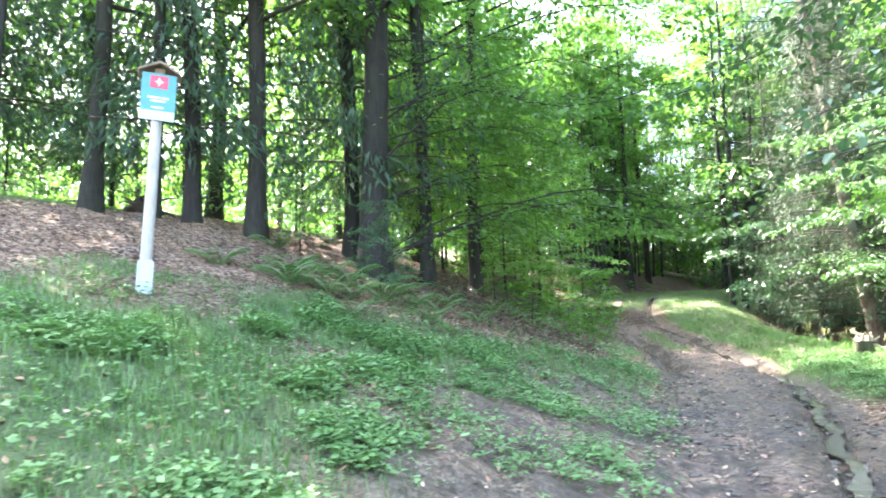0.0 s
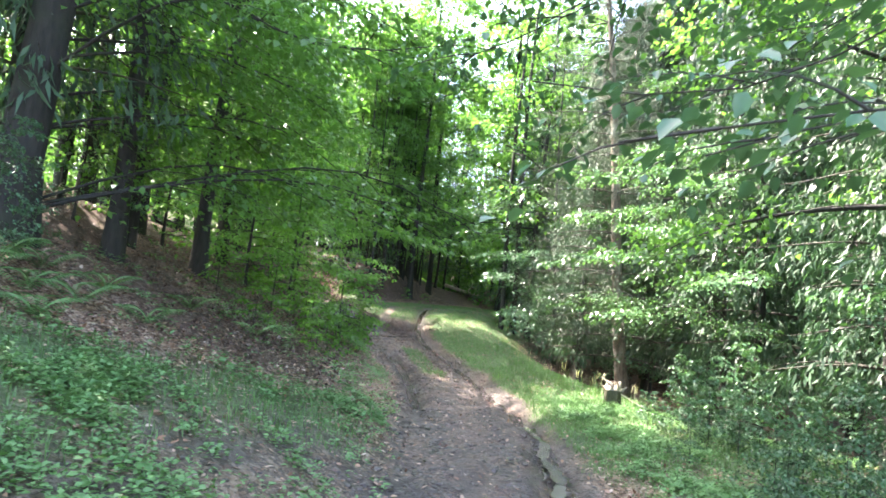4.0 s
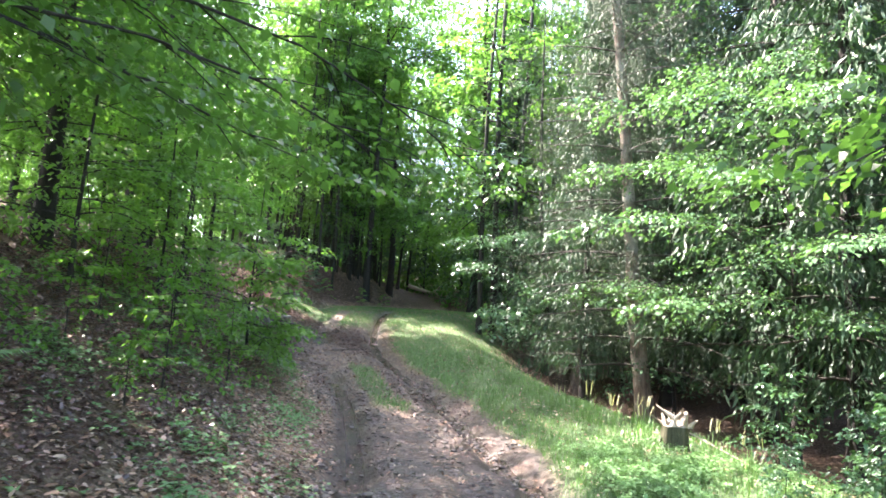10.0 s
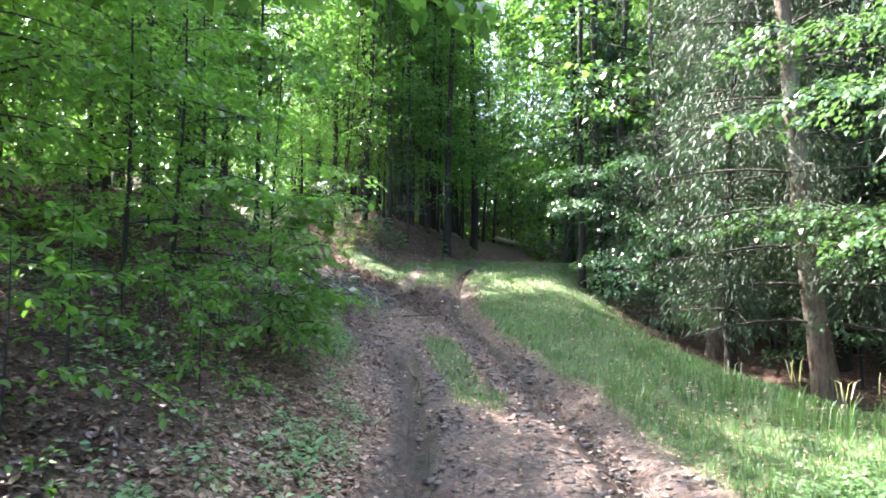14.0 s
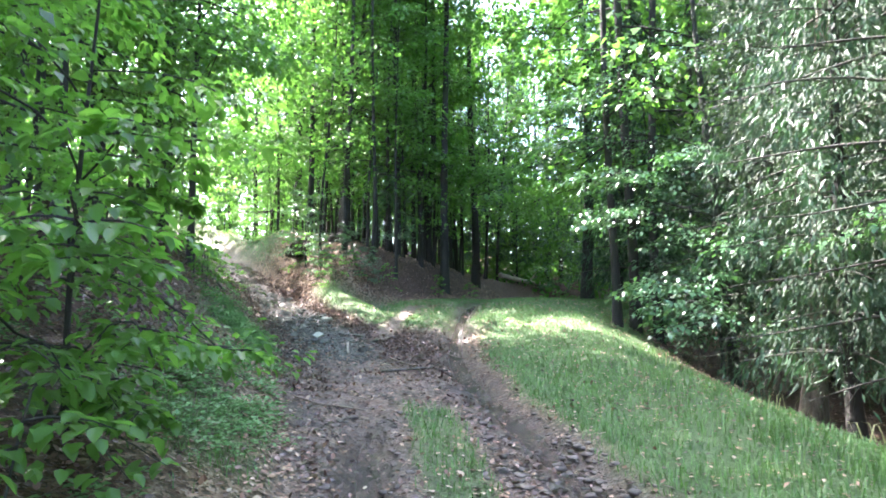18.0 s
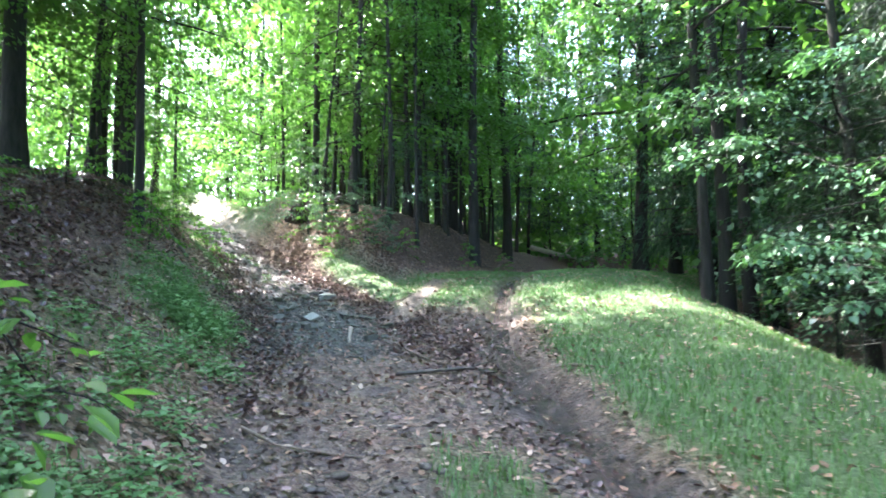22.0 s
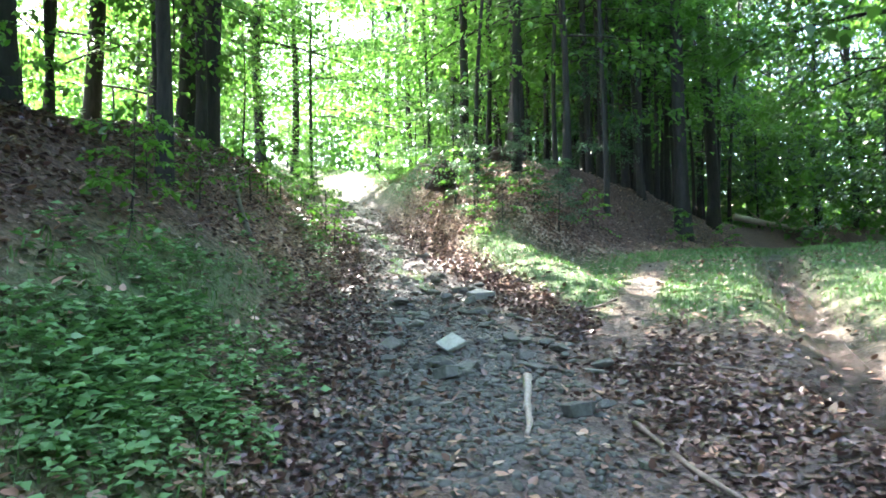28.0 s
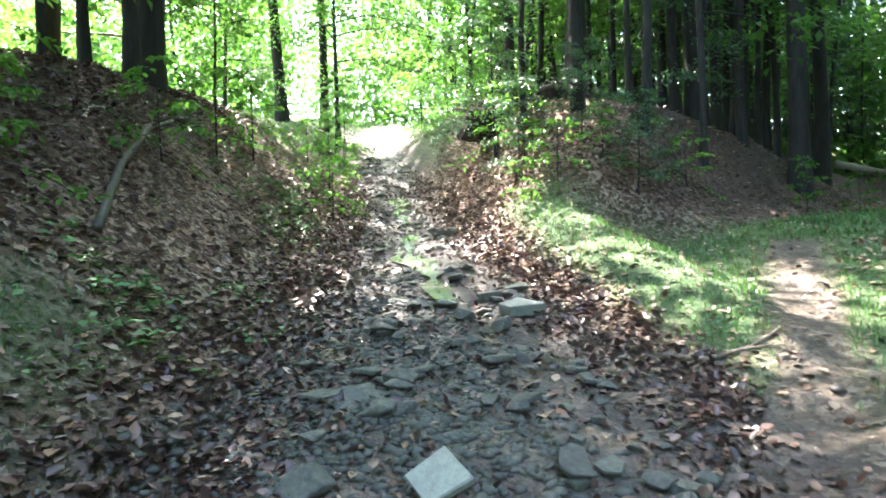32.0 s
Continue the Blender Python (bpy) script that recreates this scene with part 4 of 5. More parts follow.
# ---- far woods ----
def far_woods():
    r0 = np.random.default_rng(77)
    n = 230000
    ang = r0.uniform(radians(20), radians(195), n)
    far = r0.uniform(30, 56, n)
    x, y = far * np.cos(ang) - 3, 18 + far * np.sin(ang)
    clump = vnoise(x, y, 0.12, 2, 1)
    tall = 4 + 10 * np.clip(0.5 + 0.6 * clump, 0.15, 1)
    p = np.stack([x, y, relief(x, y) + tall * r0.random(n) ** 1.25 + 0.1], 1)
    d, _, _ = along(x, y, WAYS)
    keep = ((np.abs(d) > 4) | (y > 50)) & (vnoise(p[:, 0] + p[:, 2], p[:, 1] - p[:, 2], 0.35, 3, 2) > -0.2)
    p = p[keep]
    way = unit(r0.normal(size=p.shape) - [0, 0, 0.3])
    size = r0.uniform(0.2, 0.44, len(p))
    part("foliage", leaf_mesh("foliage", p, way, unit(r0.normal(size=p.shape) + [0, 0, 1.2]), size, size * 0.7), beech_leaf, woods)


woods = tagged(new("far_woods"), "bright green foliage of the woods far behind", "foliage", kind="stuff")
far_woods()


# ---- what lies and grows on the ground ----
CELL = 0.1
CX, CY = np.meshgrid(np.arange(-20, 9, CELL), np.arange(-6, 45, CELL))
CZ = relief(CX.ravel(), CY.ravel()).reshape(CX.shape)


CX1, CY1 = CX.ravel(), CY.ravel()
ZONED, BY_WAY, BY_FORE = zones(CX1, CY1), along(CX1, CY1, WAYS), along(CX1, CY1, FORES)


def zoned(x, y):
    return ZONED if x is CX1 and y is CY1 else zones(x, y)


def by_way(x, y):
    return BY_WAY if x is CX1 and y is CY1 else along(x, y, WAYS)


def by_fore(x, y):
    return BY_FORE if x is CX1 and y is CY1 else along(x, y, FORES)


def on_ground(x, y):
    """Heights between the cells of the ground's raster."""
    u, v = np.clip((x - CX[0, 0]) / CELL, 0, CX.shape[1] - 1.01), np.clip((y - CY[0, 0]) / CELL, 0, CX.shape[0] - 1.01)
    i, j = u.astype(int), v.astype(int)
    a, b = u - i, v - j
    return (1 - a) * (1 - b) * CZ[j, i] + a * (1 - b) * CZ[j, i + 1] + (1 - a) * b * CZ[j + 1, i] + a * b * CZ[j + 1, i + 1]


def strewn(count, xr, yr, weight, seed):
    """Places on the ground, as many to a cell as its weight asks."""
    r0 = np.random.default_rng(seed)
    w = weight(CX1, CY1) * ((CX > xr[0]) & (CX < xr[1]) & (CY > yr[0]) & (CY < yr[1])).ravel()
    n = r0.choice(CX.size, count, p=w / w.sum())
    x, y = CX.ravel()[n] + r0.uniform(-0.5, 0.5, count) * CELL, CY.ravel()[n] + r0.uniform(-0.5, 0.5, count) * CELL
    return np.stack([x, y, on_ground(x, y)], 1), r0


def near(x, y):
    """Thins things out with distance from the way."""
    d, _, _ = by_way(x, y)
    f, _, _ = by_fore(x, y)
    return np.clip(np.exp(-np.minimum(np.abs(d), np.abs(f)) / 3.6) * 1.35, 0.07, 1)


def dry_leaf_material():
    m, tree, p = material("dry_leaf")
    geo = tree.nodes.new("ShaderNodeNewGeometry")
    r = ramp(tree, geo.outputs["Random Per Island"], [(0.0, (0.045, 0.028, 0.02)), (0.35, (0.19, 0.095, 0.06)), (0.7, (0.38, 0.225, 0.15)), (1.0, (0.44, 0.34, 0.26))])
    n = noise_tex(tree, 60, 3)
    tree.links.new(mixed(tree, 0.35, r.outputs[0], n.outputs[0], "OVERLAY"), p.inputs["Base Color"])
    p.inputs["Roughness"].default_value = 0.42
    return m


def grass_material():
    return leaf_material("grass_blade", (0.048, 0.105, 0.034), (0.105, 0.2, 0.068), 0.42, 0.3, (1.1, 1.3, 0.6))


dry_leaf, grass_blade = dry_leaf_material(), grass_material()
herb_leaf = leaf_material("herb_leaf", (0.06, 0.145, 0.05), (0.14, 0.265, 0.105), 0.52, 0.25, (1.1, 1.3, 0.7))


def stuff(name, label, category):
    return tagged(new(name), label, category, kind="stuff")


# fallen leaves
def path_line(x, y):
    """The smooth trodden footpath across the grass."""
    return (1 - sstep(0.13, 0.3, np.abs(x + np.interp(y, [22, 23.5, 26.2, 28], [3.6, 3.72, 3.88, 3.95])))) * sstep(23, 24, y) * (1 - sstep(27.8, 28.6, y))


def litter_weight(x, y):
    mud, grass, stone, rut, shaded_humus = zoned(x, y)
    d, fy, _ = by_way(x, y)
    patch = 0.45 + 0.55 * sstep(-0.3, 0.35, vnoise(x, y, 0.9, 3, 3))
    bare = 1 - 0.55 * (1 - sstep(1.2, 2.8, np.hypot((x - 0.4) * 0.8, (y - 1.8) * 0.4)))
    russet = np.exp(-((d - 3.2) / 1.3) ** 2) * sstep(2, 4, fy) * (1 - sstep(8, 10, fy))
    return near(x, y) * (1 + 2.0 * russet) * np.clip(1 - 0.7 * grass - mud * (0.86 - 0.1 * sstep(13, 17, y)) - 0.6 * rut - 0.6 * stone - 0.7 * path_line(x, y) - 0.72 * shaded_humus, 0.05, 1) * patch * bare


p, r0 = strewn(95000, (-18, 7), (-4, 42), litter_weight, 41)
n = len(p)
size = r0.uniform(0.035, 0.075, n)
way = unit(r0.normal(size=(n, 3)) * [1, 1, 0.3])
up = unit(np.array([0, 0, 1.0]) + r0.normal(size=(n, 3)) * 0.22)
part("leaves", leaf_mesh("leaves", p + [0, 0, 0.006], way, up, size, size * 0.6, 0.1, True, 0.02), dry_leaf, stuff("leaf_litter", "brown fallen beech leaves lying thick on the floor", "leaves"))


# dark wet leaves trodden into the mud and drifted between the stones
def wet_weight(x, y):
    mud, grass, stone, rut, shaded_humus = zoned(x, y)
    d, fy, _ = by_way(x, y)
    edge = np.exp(-((np.abs(d) - np.interp(fy, [24, 26], [1.1, 0.9])) / 0.45) ** 2) * sstep(19, 22, fy) * (1 - sstep(30, 34, fy))
    bank = 0.85 * shaded_humus * sstep(1.2, 2, d) * (1 - sstep(4.5, 6, d)) * sstep(6, 9, fy) * (1 - sstep(29, 31, fy)) * (0.3 + 0.7 * sstep(-0.3, 0.3, vnoise(x, y, 1.1, 3, 2)))
    return bank + (0.6 * np.maximum(mud, stone) * sstep(13, 18, y) * (0.25 + 0.75 * sstep(-0.1, 0.35, vnoise(x, y, 0.9, 3, 1))) * (1 - 0.5 * (1 - stone) * sstep(0.2, 0.6, 1.0 - np.abs(d))) + 1.2 * edge) * (1 - 0.9 * rut) * (1 - 0.6 * stone * (1 - sstep(0.4, 0.9, np.abs(d)))) * (1 - 0.95 * path_line(x, y)) * (1 - grass)


wet_leaf, tree, pb = material("wet_leaf")
geo = tree.nodes.new("ShaderNodeNewGeometry")
tree.links.new(ramp(tree, geo.outputs["Random Per Island"], [(0.0, (0.03, 0.016, 0.013)), (0.55, (0.095, 0.05, 0.04)), (1.0, (0.22, 0.13, 0.1))]).outputs[0], pb.inputs["Base Color"])
pb.inputs["Roughness"].default_value = 0.3
p, r0 = strewn(78000, (-18, 2), (5, 36), wet_weight, 47)
n = len(p)
size = r0.uniform(0.03, 0.062, n)
way = unit(r0.normal(size=(n, 3)) * [1, 1, 0.45])
up = unit(np.array([0, 0, 1.0]) + r0.normal(size=(n, 3)) * 0.4)
part("leaves", leaf_mesh("leaves", p + [0, 0, 0.012], way, up, size, size * 0.6, 0.16, True, 0.05), wet_leaf, stuff("wet_leaves", "dark wet leaves trodden into mud and between stones", "leaves"))


# grass: tufts of bent blades
def blades(p, r0, tall, wide, lean=0.5):
    n = len(p)
    ang = r0.uniform(0, 2 * np.pi, n)
    out = np.stack([np.cos(ang), np.sin(ang), np.zeros(n)], 1)
    side = np.stack([-np.sin(ang), np.cos(ang), np.zeros(n)], 1)
    tall = tall[:, None]
    k = r0.uniform(0.2, 1.0, (n, 1)) * lean
    mid = p + out * tall * 0.22 * k + [0, 0, 1] * tall * 0.6
    tip = p + out * tall * (0.75 * k) + [0, 0, 1] * tall * (1.0 - 0.35 * k)
    w = wide[:, None]
    v = np.stack([p - side * w / 2, p + side * w / 2, mid + side * w * 0.42, mid - side * w * 0.42, tip], 1)
    i = np.arange(n)[:, None] * 5
    f = np.concatenate([i + [0, 1, 2], i + [0, 2, 3], i + [3, 2, 4]])
    return raw_mesh("blades", v.reshape(-1, 3), f)


def grass_weight(x, y):
    mud, grass, stone, rut, shaded_humus = zoned(x, y)
    d, _, _ = by_way(x, y)
    return np.clip(near(x, y) + 0.3 + 0.5 * (1 - sstep(2, 6, y)), 0, 1.5) * np.clip(grass - 0.12, 0, 1) * (0.35 + 0.65 * sstep(-0.4, 0.3, vnoise(x, y, 1.1, 3, 2)))


p, r0 = strewn(215000, (-17, 7), (-4, 44), grass_weight, 42)
d, _, _ = along(p[:, 0], p[:, 1], WAYS)
tall = r0.uniform(0.03, 0.13, len(p)) * (1 + 0.15 * (1 - sstep(3, 7, p[:, 1])) + 0.5 * sstep(5, 8, p[:, 1]) * (1 - sstep(15, 18, p[:, 1])) * sstep(1.5, 2.5, -d)) * (1 - 0.35 * sstep(20, 24, p[:, 1])) * (1 + 0.5 * vnoise(p[:, 0], p[:, 1], 0.8, 2, 1))
part("blades", blades(p, r0, tall, r0.uniform(0.005, 0.011, len(p)), 1.35), grass_blade, stuff("grass", "green meadow grass along the track and in the clearing", "grass"))


# low herbs with broad leaves on the slope
def herb_weight(x, y):
    mud, grass, stone, rut, shaded_humus = zoned(x, y)
    d, fy, _ = by_way(x, y)
    f, _, _ = by_fore(x, y)
    bank = sstep(0.9, 1.4, d) * (1 - sstep(4.5, 7.0, d)) * (0.5 + 0.5 * grass) * (1 + 0.5 * sstep(19, 21, fy) * (1 - sstep(2.6, 3.8, d))) * (1 - 0.45 * sstep(12, 14, fy) * (1 - sstep(18, 20, fy))) * (1 - 0.93 * sstep(16, 18, fy) * sstep(np.interp(fy, [18, 20, 22.5, 25], [2.5, 2.2, 1.9, 1.1]), np.interp(fy, [18, 20, 22.5, 25], [3.4, 2.9, 2.5, 1.6]), d))
    low = sstep(1.6, 2.6, -f) * (1 - sstep(10, 14, y)) * (1 - sstep(5, 8, -f))
    bank = bank * (1 - 0.85 * sstep(3.5, 5, fy) * (1 - sstep(9, 12, fy)) * sstep(1.6, 2.8, d)) * (1 + 1.8 * (1 - sstep(2.5, 5, fy)))
    bank = bank * (1 - 0.5 * sstep(18.5, 20, fy)) * (0.4 + 0.6 * sstep(-0.15, 0.25, vnoise(x, y, 1.0, 3, 1)))
    return np.clip(bank + 0.9 * low, 0, 3) * near(x, y) * (0.03 + 0.97 * sstep(-0.1, 0.4, vnoise(x, y, 1.6, 4, 0))) * (1 - 0.9 * mud)


p, r0 = strewn(33000, (-9, 8), (-4, 27), herb_weight, 43)
n = len(p)
tall = r0.uniform(0.03, 0.15, n)
bs, ws, us, sz = [], [], [], []
for k in range(5):
    ang = r0.uniform(0, 6.28, n)
    w = unit(np.stack([np.cos(ang), np.sin(ang), r0.uniform(-0.1, 0.5, n)], 1))
    bs.append(p + np.stack([0.02 * np.cos(ang), 0.02 * np.sin(ang), tall * r0.uniform(0.5, 1.0, n)], 1))
    ws.append(w)
    us.append(unit(np.array([0, 0, 1.0]) + r0.normal(size=(n, 3)) * 0.3))
    sz.append(r0.uniform(0.022, 0.07, n))
sz = np.concatenate(sz)
part("leaves", leaf_mesh("leaves", np.concatenate(bs), np.concatenate(ws), np.concatenate(us), sz, sz * 0.6), herb_leaf, stuff("herbs", "low broad-leaved herbs on the bank", "plants"))


# ---- stones ----
def stone_material(name, dark, light):
    m, tree, p = material(name)
    info = tree.nodes.new("ShaderNodeObjectInfo")
    n = noise_tex(tree, 9, 6, 0.65)
    r = ramp(tree, n.outputs[0], [(0.3, dark), (0.7, light)])
    shade = ramp(tree, info.outputs["Random"], [(0.0, (0.6, 0.6, 0.6)), (1.0, (1.15, 1.12, 1.05))])
    tree.links.new(mixed(tree, 1.0, r.outputs[0], shade.outputs[0], "MULTIPLY"), p.inputs["Base Color"])
    p.inputs["Roughness"].default_value = 0.7
    bumped(tree, p, n.outputs[0], 0.6, 0.01)
    return m


grey_stone = stone_material("grey_stone", (0.06, 0.063, 0.056), (0.17, 0.176, 0.155))
pale_stone = stone_material("pale_stone", (0.26, 0.28, 0.25), (0.40, 0.42, 0.37))


def stone_mesh(seed, flat=0.5, worn=True):
    """An angular broken stone, about 1 across."""
    r0 = random.Random(seed)
    bm = bmesh.new()
    for _ in range(16):
        v = Vector((r0.gauss(0, 1), r0.gauss(0, 1), r0.gauss(0, 1))).normalized()
        bm.verts.new((v.x * r0.uniform(0.4, 0.55), v.y * r0.uniform(0.28, 0.5), v.z * flat * r0.uniform(0.35, 0.5)))
    hull = bmesh.ops.convex_hull(bm, input=bm.verts)
    bmesh.ops.delete(bm, geom=[g for g in hull["geom_interior"] if isinstance(g, bmesh.types.BMVert)], context="VERTS")
    if worn:
        bmesh.ops.bevel(bm, geom=bm.edges[:], offset=0.02, segments=1, affect="EDGES")
    me = bpy.data.meshes.new("stone")
    bm.to_mesh(me)
    bm.free()
    me.materials.append(grey_stone)
    return me


def plate_mesh(seed, thick):
    """A split plate of slate: a jagged outline, flat faces, broken edges."""
    r0 = random.Random(seed)
    bm = bmesh.new()
    corners = r0.choice((4, 5, 5, 6))
    ring = []
    for n in range(corners):
        a = (n + r0.uniform(-0.28, 0.28)) * 2 * math.pi / corners
        r = r0.uniform(0.38, 0.58)
        ring.append((r * math.cos(a), 0.8 * r * math.sin(a)))
    low = [bm.verts.new((x * r0.uniform(0.85, 1.05), y * r0.uniform(0.85, 1.05), -thick)) for x, y in ring]
    high = [bm.verts.new((x, y, thick * r0.uniform(0.5, 1.0))) for x, y in ring]
    bm.faces.new(low[::-1])
    mid = bm.verts.new((0.05, 0.03, thick * 0.9))
    for n in range(corners):
        k = (n + 1) % corners
        bm.faces.new((low[n], low[k], high[k], high[n]))
        bm.faces.new((high[n], high[k], mid))
    bmesh.ops.bevel(bm, geom=[e for e in bm.edges if mid not in e.verts], offset=0.018, segments=1, affect="EDGES")
    me = bpy.data.meshes.new("stone")
    bm.to_mesh(me)
    bm.free()
    me.materials.append(grey_stone)
    return me


STONES = [stone_mesh(n, 0.35 + 0.1 * (n % 4)) if n % 3 else plate_mesh(n + 20, 0.07 + 0.03 * (n % 4)) for n in range(12)]


def stone_weight(x, y):
    d, fy, _ = by_way(x, y)
    return (1 - sstep(0.35, np.interp(fy, [24, 26], [1.0, 0.6]), np.abs(d + 0.05))) * sstep(21.4, 22.6, fy) * (1 - 0.8 * sstep(24.6, 26.5, fy)) * (1 - sstep(36, 42, fy))


p, r0 = strewn(290, (-18, -2), (21, 42), stone_weight, 44)
for n, (x, y, z) in enumerate(p):
    if math.hypot(x + 4.9, y - 23.3) < 0.4:
        continue
    s = float(np.clip(r0.lognormal(-2.15, 0.4), 0.055, 0.24))
    ob = new("stone", STONES[n % 12])
    ob.matrix_world = pose(x, y, z + 0.13 * s, r0.normal() * 9, r0.normal() * 9, r0.uniform(0, 360)) @ Matrix.Diagonal((s, s, s, 1))
    tagged(ob, "grey angular stone in the washed-out gully", "stone", "stones in the gully")
slab = new("stone_slab", plate_mesh(67, 0.05))
slab.data.materials[0] = pale_stone
slab.matrix_world = pose(-4.87, 23.22, gz(-4.87, 23.22) + 0.05, 27, -6, 20) @ Matrix.Diagonal((0.27, 0.33, 0.42, 1))
tagged(slab, "pale flat stone slab among grey stones", "stone")
slab = new("stone_slab", plate_mesh(66, 0.16))
slab.data.materials[0] = pale_stone
slab.matrix_world = pose(-5.5, 25.35, gz(-5.5, 25.35) + 0.05, 10, 4, 20) @ Matrix.Diagonal((0.3, 0.26, 0.3, 1))
tagged(slab, "pale stone at the edge of the grass", "stone")
p, r0 = strewn(8500, (-18, -2), (20.5, 42), lambda x, y: stone_weight(x, y + 0.8), 45)
CHIPS = [stone_mesh(80 + n, 0.5, False) for n in range(5)]
vs, fs, o = [], [], 0
for n, at in enumerate(p):
    me = CHIPS[n % 5]
    co = np.empty(len(me.vertices) * 3, np.float32)
    me.vertices.foreach_get("co", co)
    bm = bmesh.new()
    bm.from_mesh(me)
    bmesh.ops.triangulate(bm, faces=bm.faces)
    tri = np.array([[v.index for v in f.verts] for f in bm.faces])
    bm.free()
    a = r0.uniform(0, 6.28)
    c = co.reshape(-1, 3) * r0.uniform(0.025, 0.085)
    c = np.stack([c[:, 0] * np.cos(a) - c[:, 1] * np.sin(a), c[:, 0] * np.sin(a) + c[:, 1] * np.cos(a), c[:, 2]], 1)
    vs.append(c + at)
    fs.append(tri + o)
    o += len(c)
part("pebbles", raw_mesh("pebbles", np.concatenate(vs), np.concatenate(fs)), grey_stone, stuff("gravel", "small grey broken stones in the gully", "stones"))


# clods of churned mud along the ruts
def clod_weight(x, y):
    f, _, _ = by_fore(x, y)
    mud, grass, stone, rut, shaded_humus = zoned(x, y)
    lip = np.exp(-((np.abs(np.abs(f) - 0.78) - 0.32) / 0.16) ** 2)
    return (lip + 0.12) * mud * sstep(0, 3, y) * (1 - 0.96 * sstep(17.5, 19.5, y)) * (1 - sstep(26, 29, y)) * (1 - stone) * (0.2 + 0.8 * sstep(-0.2, 0.3, vnoise(x, y, 1.4, 3, 0)))


def clods():
    r0 = random.Random(71)
    lumps = []
    for k in range(5):
        bm = bmesh.new()
        bmesh.ops.create_icosphere(bm, subdivisions=2, radius=0.5)
        for v in bm.verts:
            v.co = v.co * (1 + 0.55 * noise.fractal(v.co * 2.2 + Vector((7 * k, 3, 0)), 1.0, 2.0, 4))
        lumps.append((np.array([v.co[:] for v in bm.verts]), np.array([[v.index for v in f.verts] for f in bm.faces])))
        bm.free()
    at, rr = strewn(3800, (-6, 4), (0, 30), clod_weight, 48)
    pieces = []
    for n, q in enumerate(at):
        v, f = lumps[n % 5]
        a, s = rr.uniform(0, 6.28), float(np.clip(rr.lognormal(-3.05, 0.45), 0.025, 0.12))
        turn = np.array([[math.cos(a), -math.sin(a), 0], [math.sin(a), math.cos(a), 0], [0, 0, 0.38]])
        pieces.append((v @ turn.T * s + q, f))
    v, f = joined(pieces)
    part("clods", raw_mesh("clods", v, f, True), mud_clod, stuff("mud_clods", "dark clods of churned mud beside the ruts", "mud"))


mud_clod, tree, pb = material("mud_clod")
cn = noise_tex(tree, 14, 6)
tree.links.new(ramp(tree, cn.outputs[0], [(0.3, (0.03, 0.024, 0.021)), (0.7, (0.125, 0.1, 0.088))]).outputs[0], pb.inputs["Base Color"])
pb.inputs["Roughness"].default_value = 0.5
bumped(tree, pb, noise_tex(tree, 60, 4).outputs[0], 0.6, 0.01)
clods()


# ---- sticks, log and stump ----
def wood_material(name, dark, light, rough=0.8):
    m, tree, p = material(name)
    tc = tree.nodes.new("ShaderNodeTexCoord")
    mp = node(tree, "ShaderNodeMapping", Scale=(30, 30, 6))
    tree.links.new(tc.outputs["Object"], mp.inputs["Vector"])
    n = noise_tex(tree, 1.0, 6, 0.65, mp.outputs[0])
    r = ramp(tree, n.outputs[0], [(0.3, dark), (0.7, light)])
    tree.links.new(r.outputs[0], p.inputs["Base Color"])
    p.inputs["Roughness"].default_value = rough
    bumped(tree, p, n.outputs[0], 0.7, 0.008)
    return m


pale_wood = wood_material("pale_wood", (0.22, 0.18, 0.14), (0.46, 0.40, 0.33))
dark_wood = wood_material("dark_wood", (0.03, 0.025, 0.02), (0.10, 0.085, 0.07), 0.55)
mossy_wood = wood_material("mossy_wood", (0.028, 0.03, 0.014), (0.10, 0.095, 0.055), 0.9)
old_wood = wood_material("old_wood", (0.10, 0.075, 0.055), (0.28, 0.22, 0.17))
post_wood = wood_material("post_wood", (0.28, 0.26, 0.245), (0.46, 0.43, 0.41))


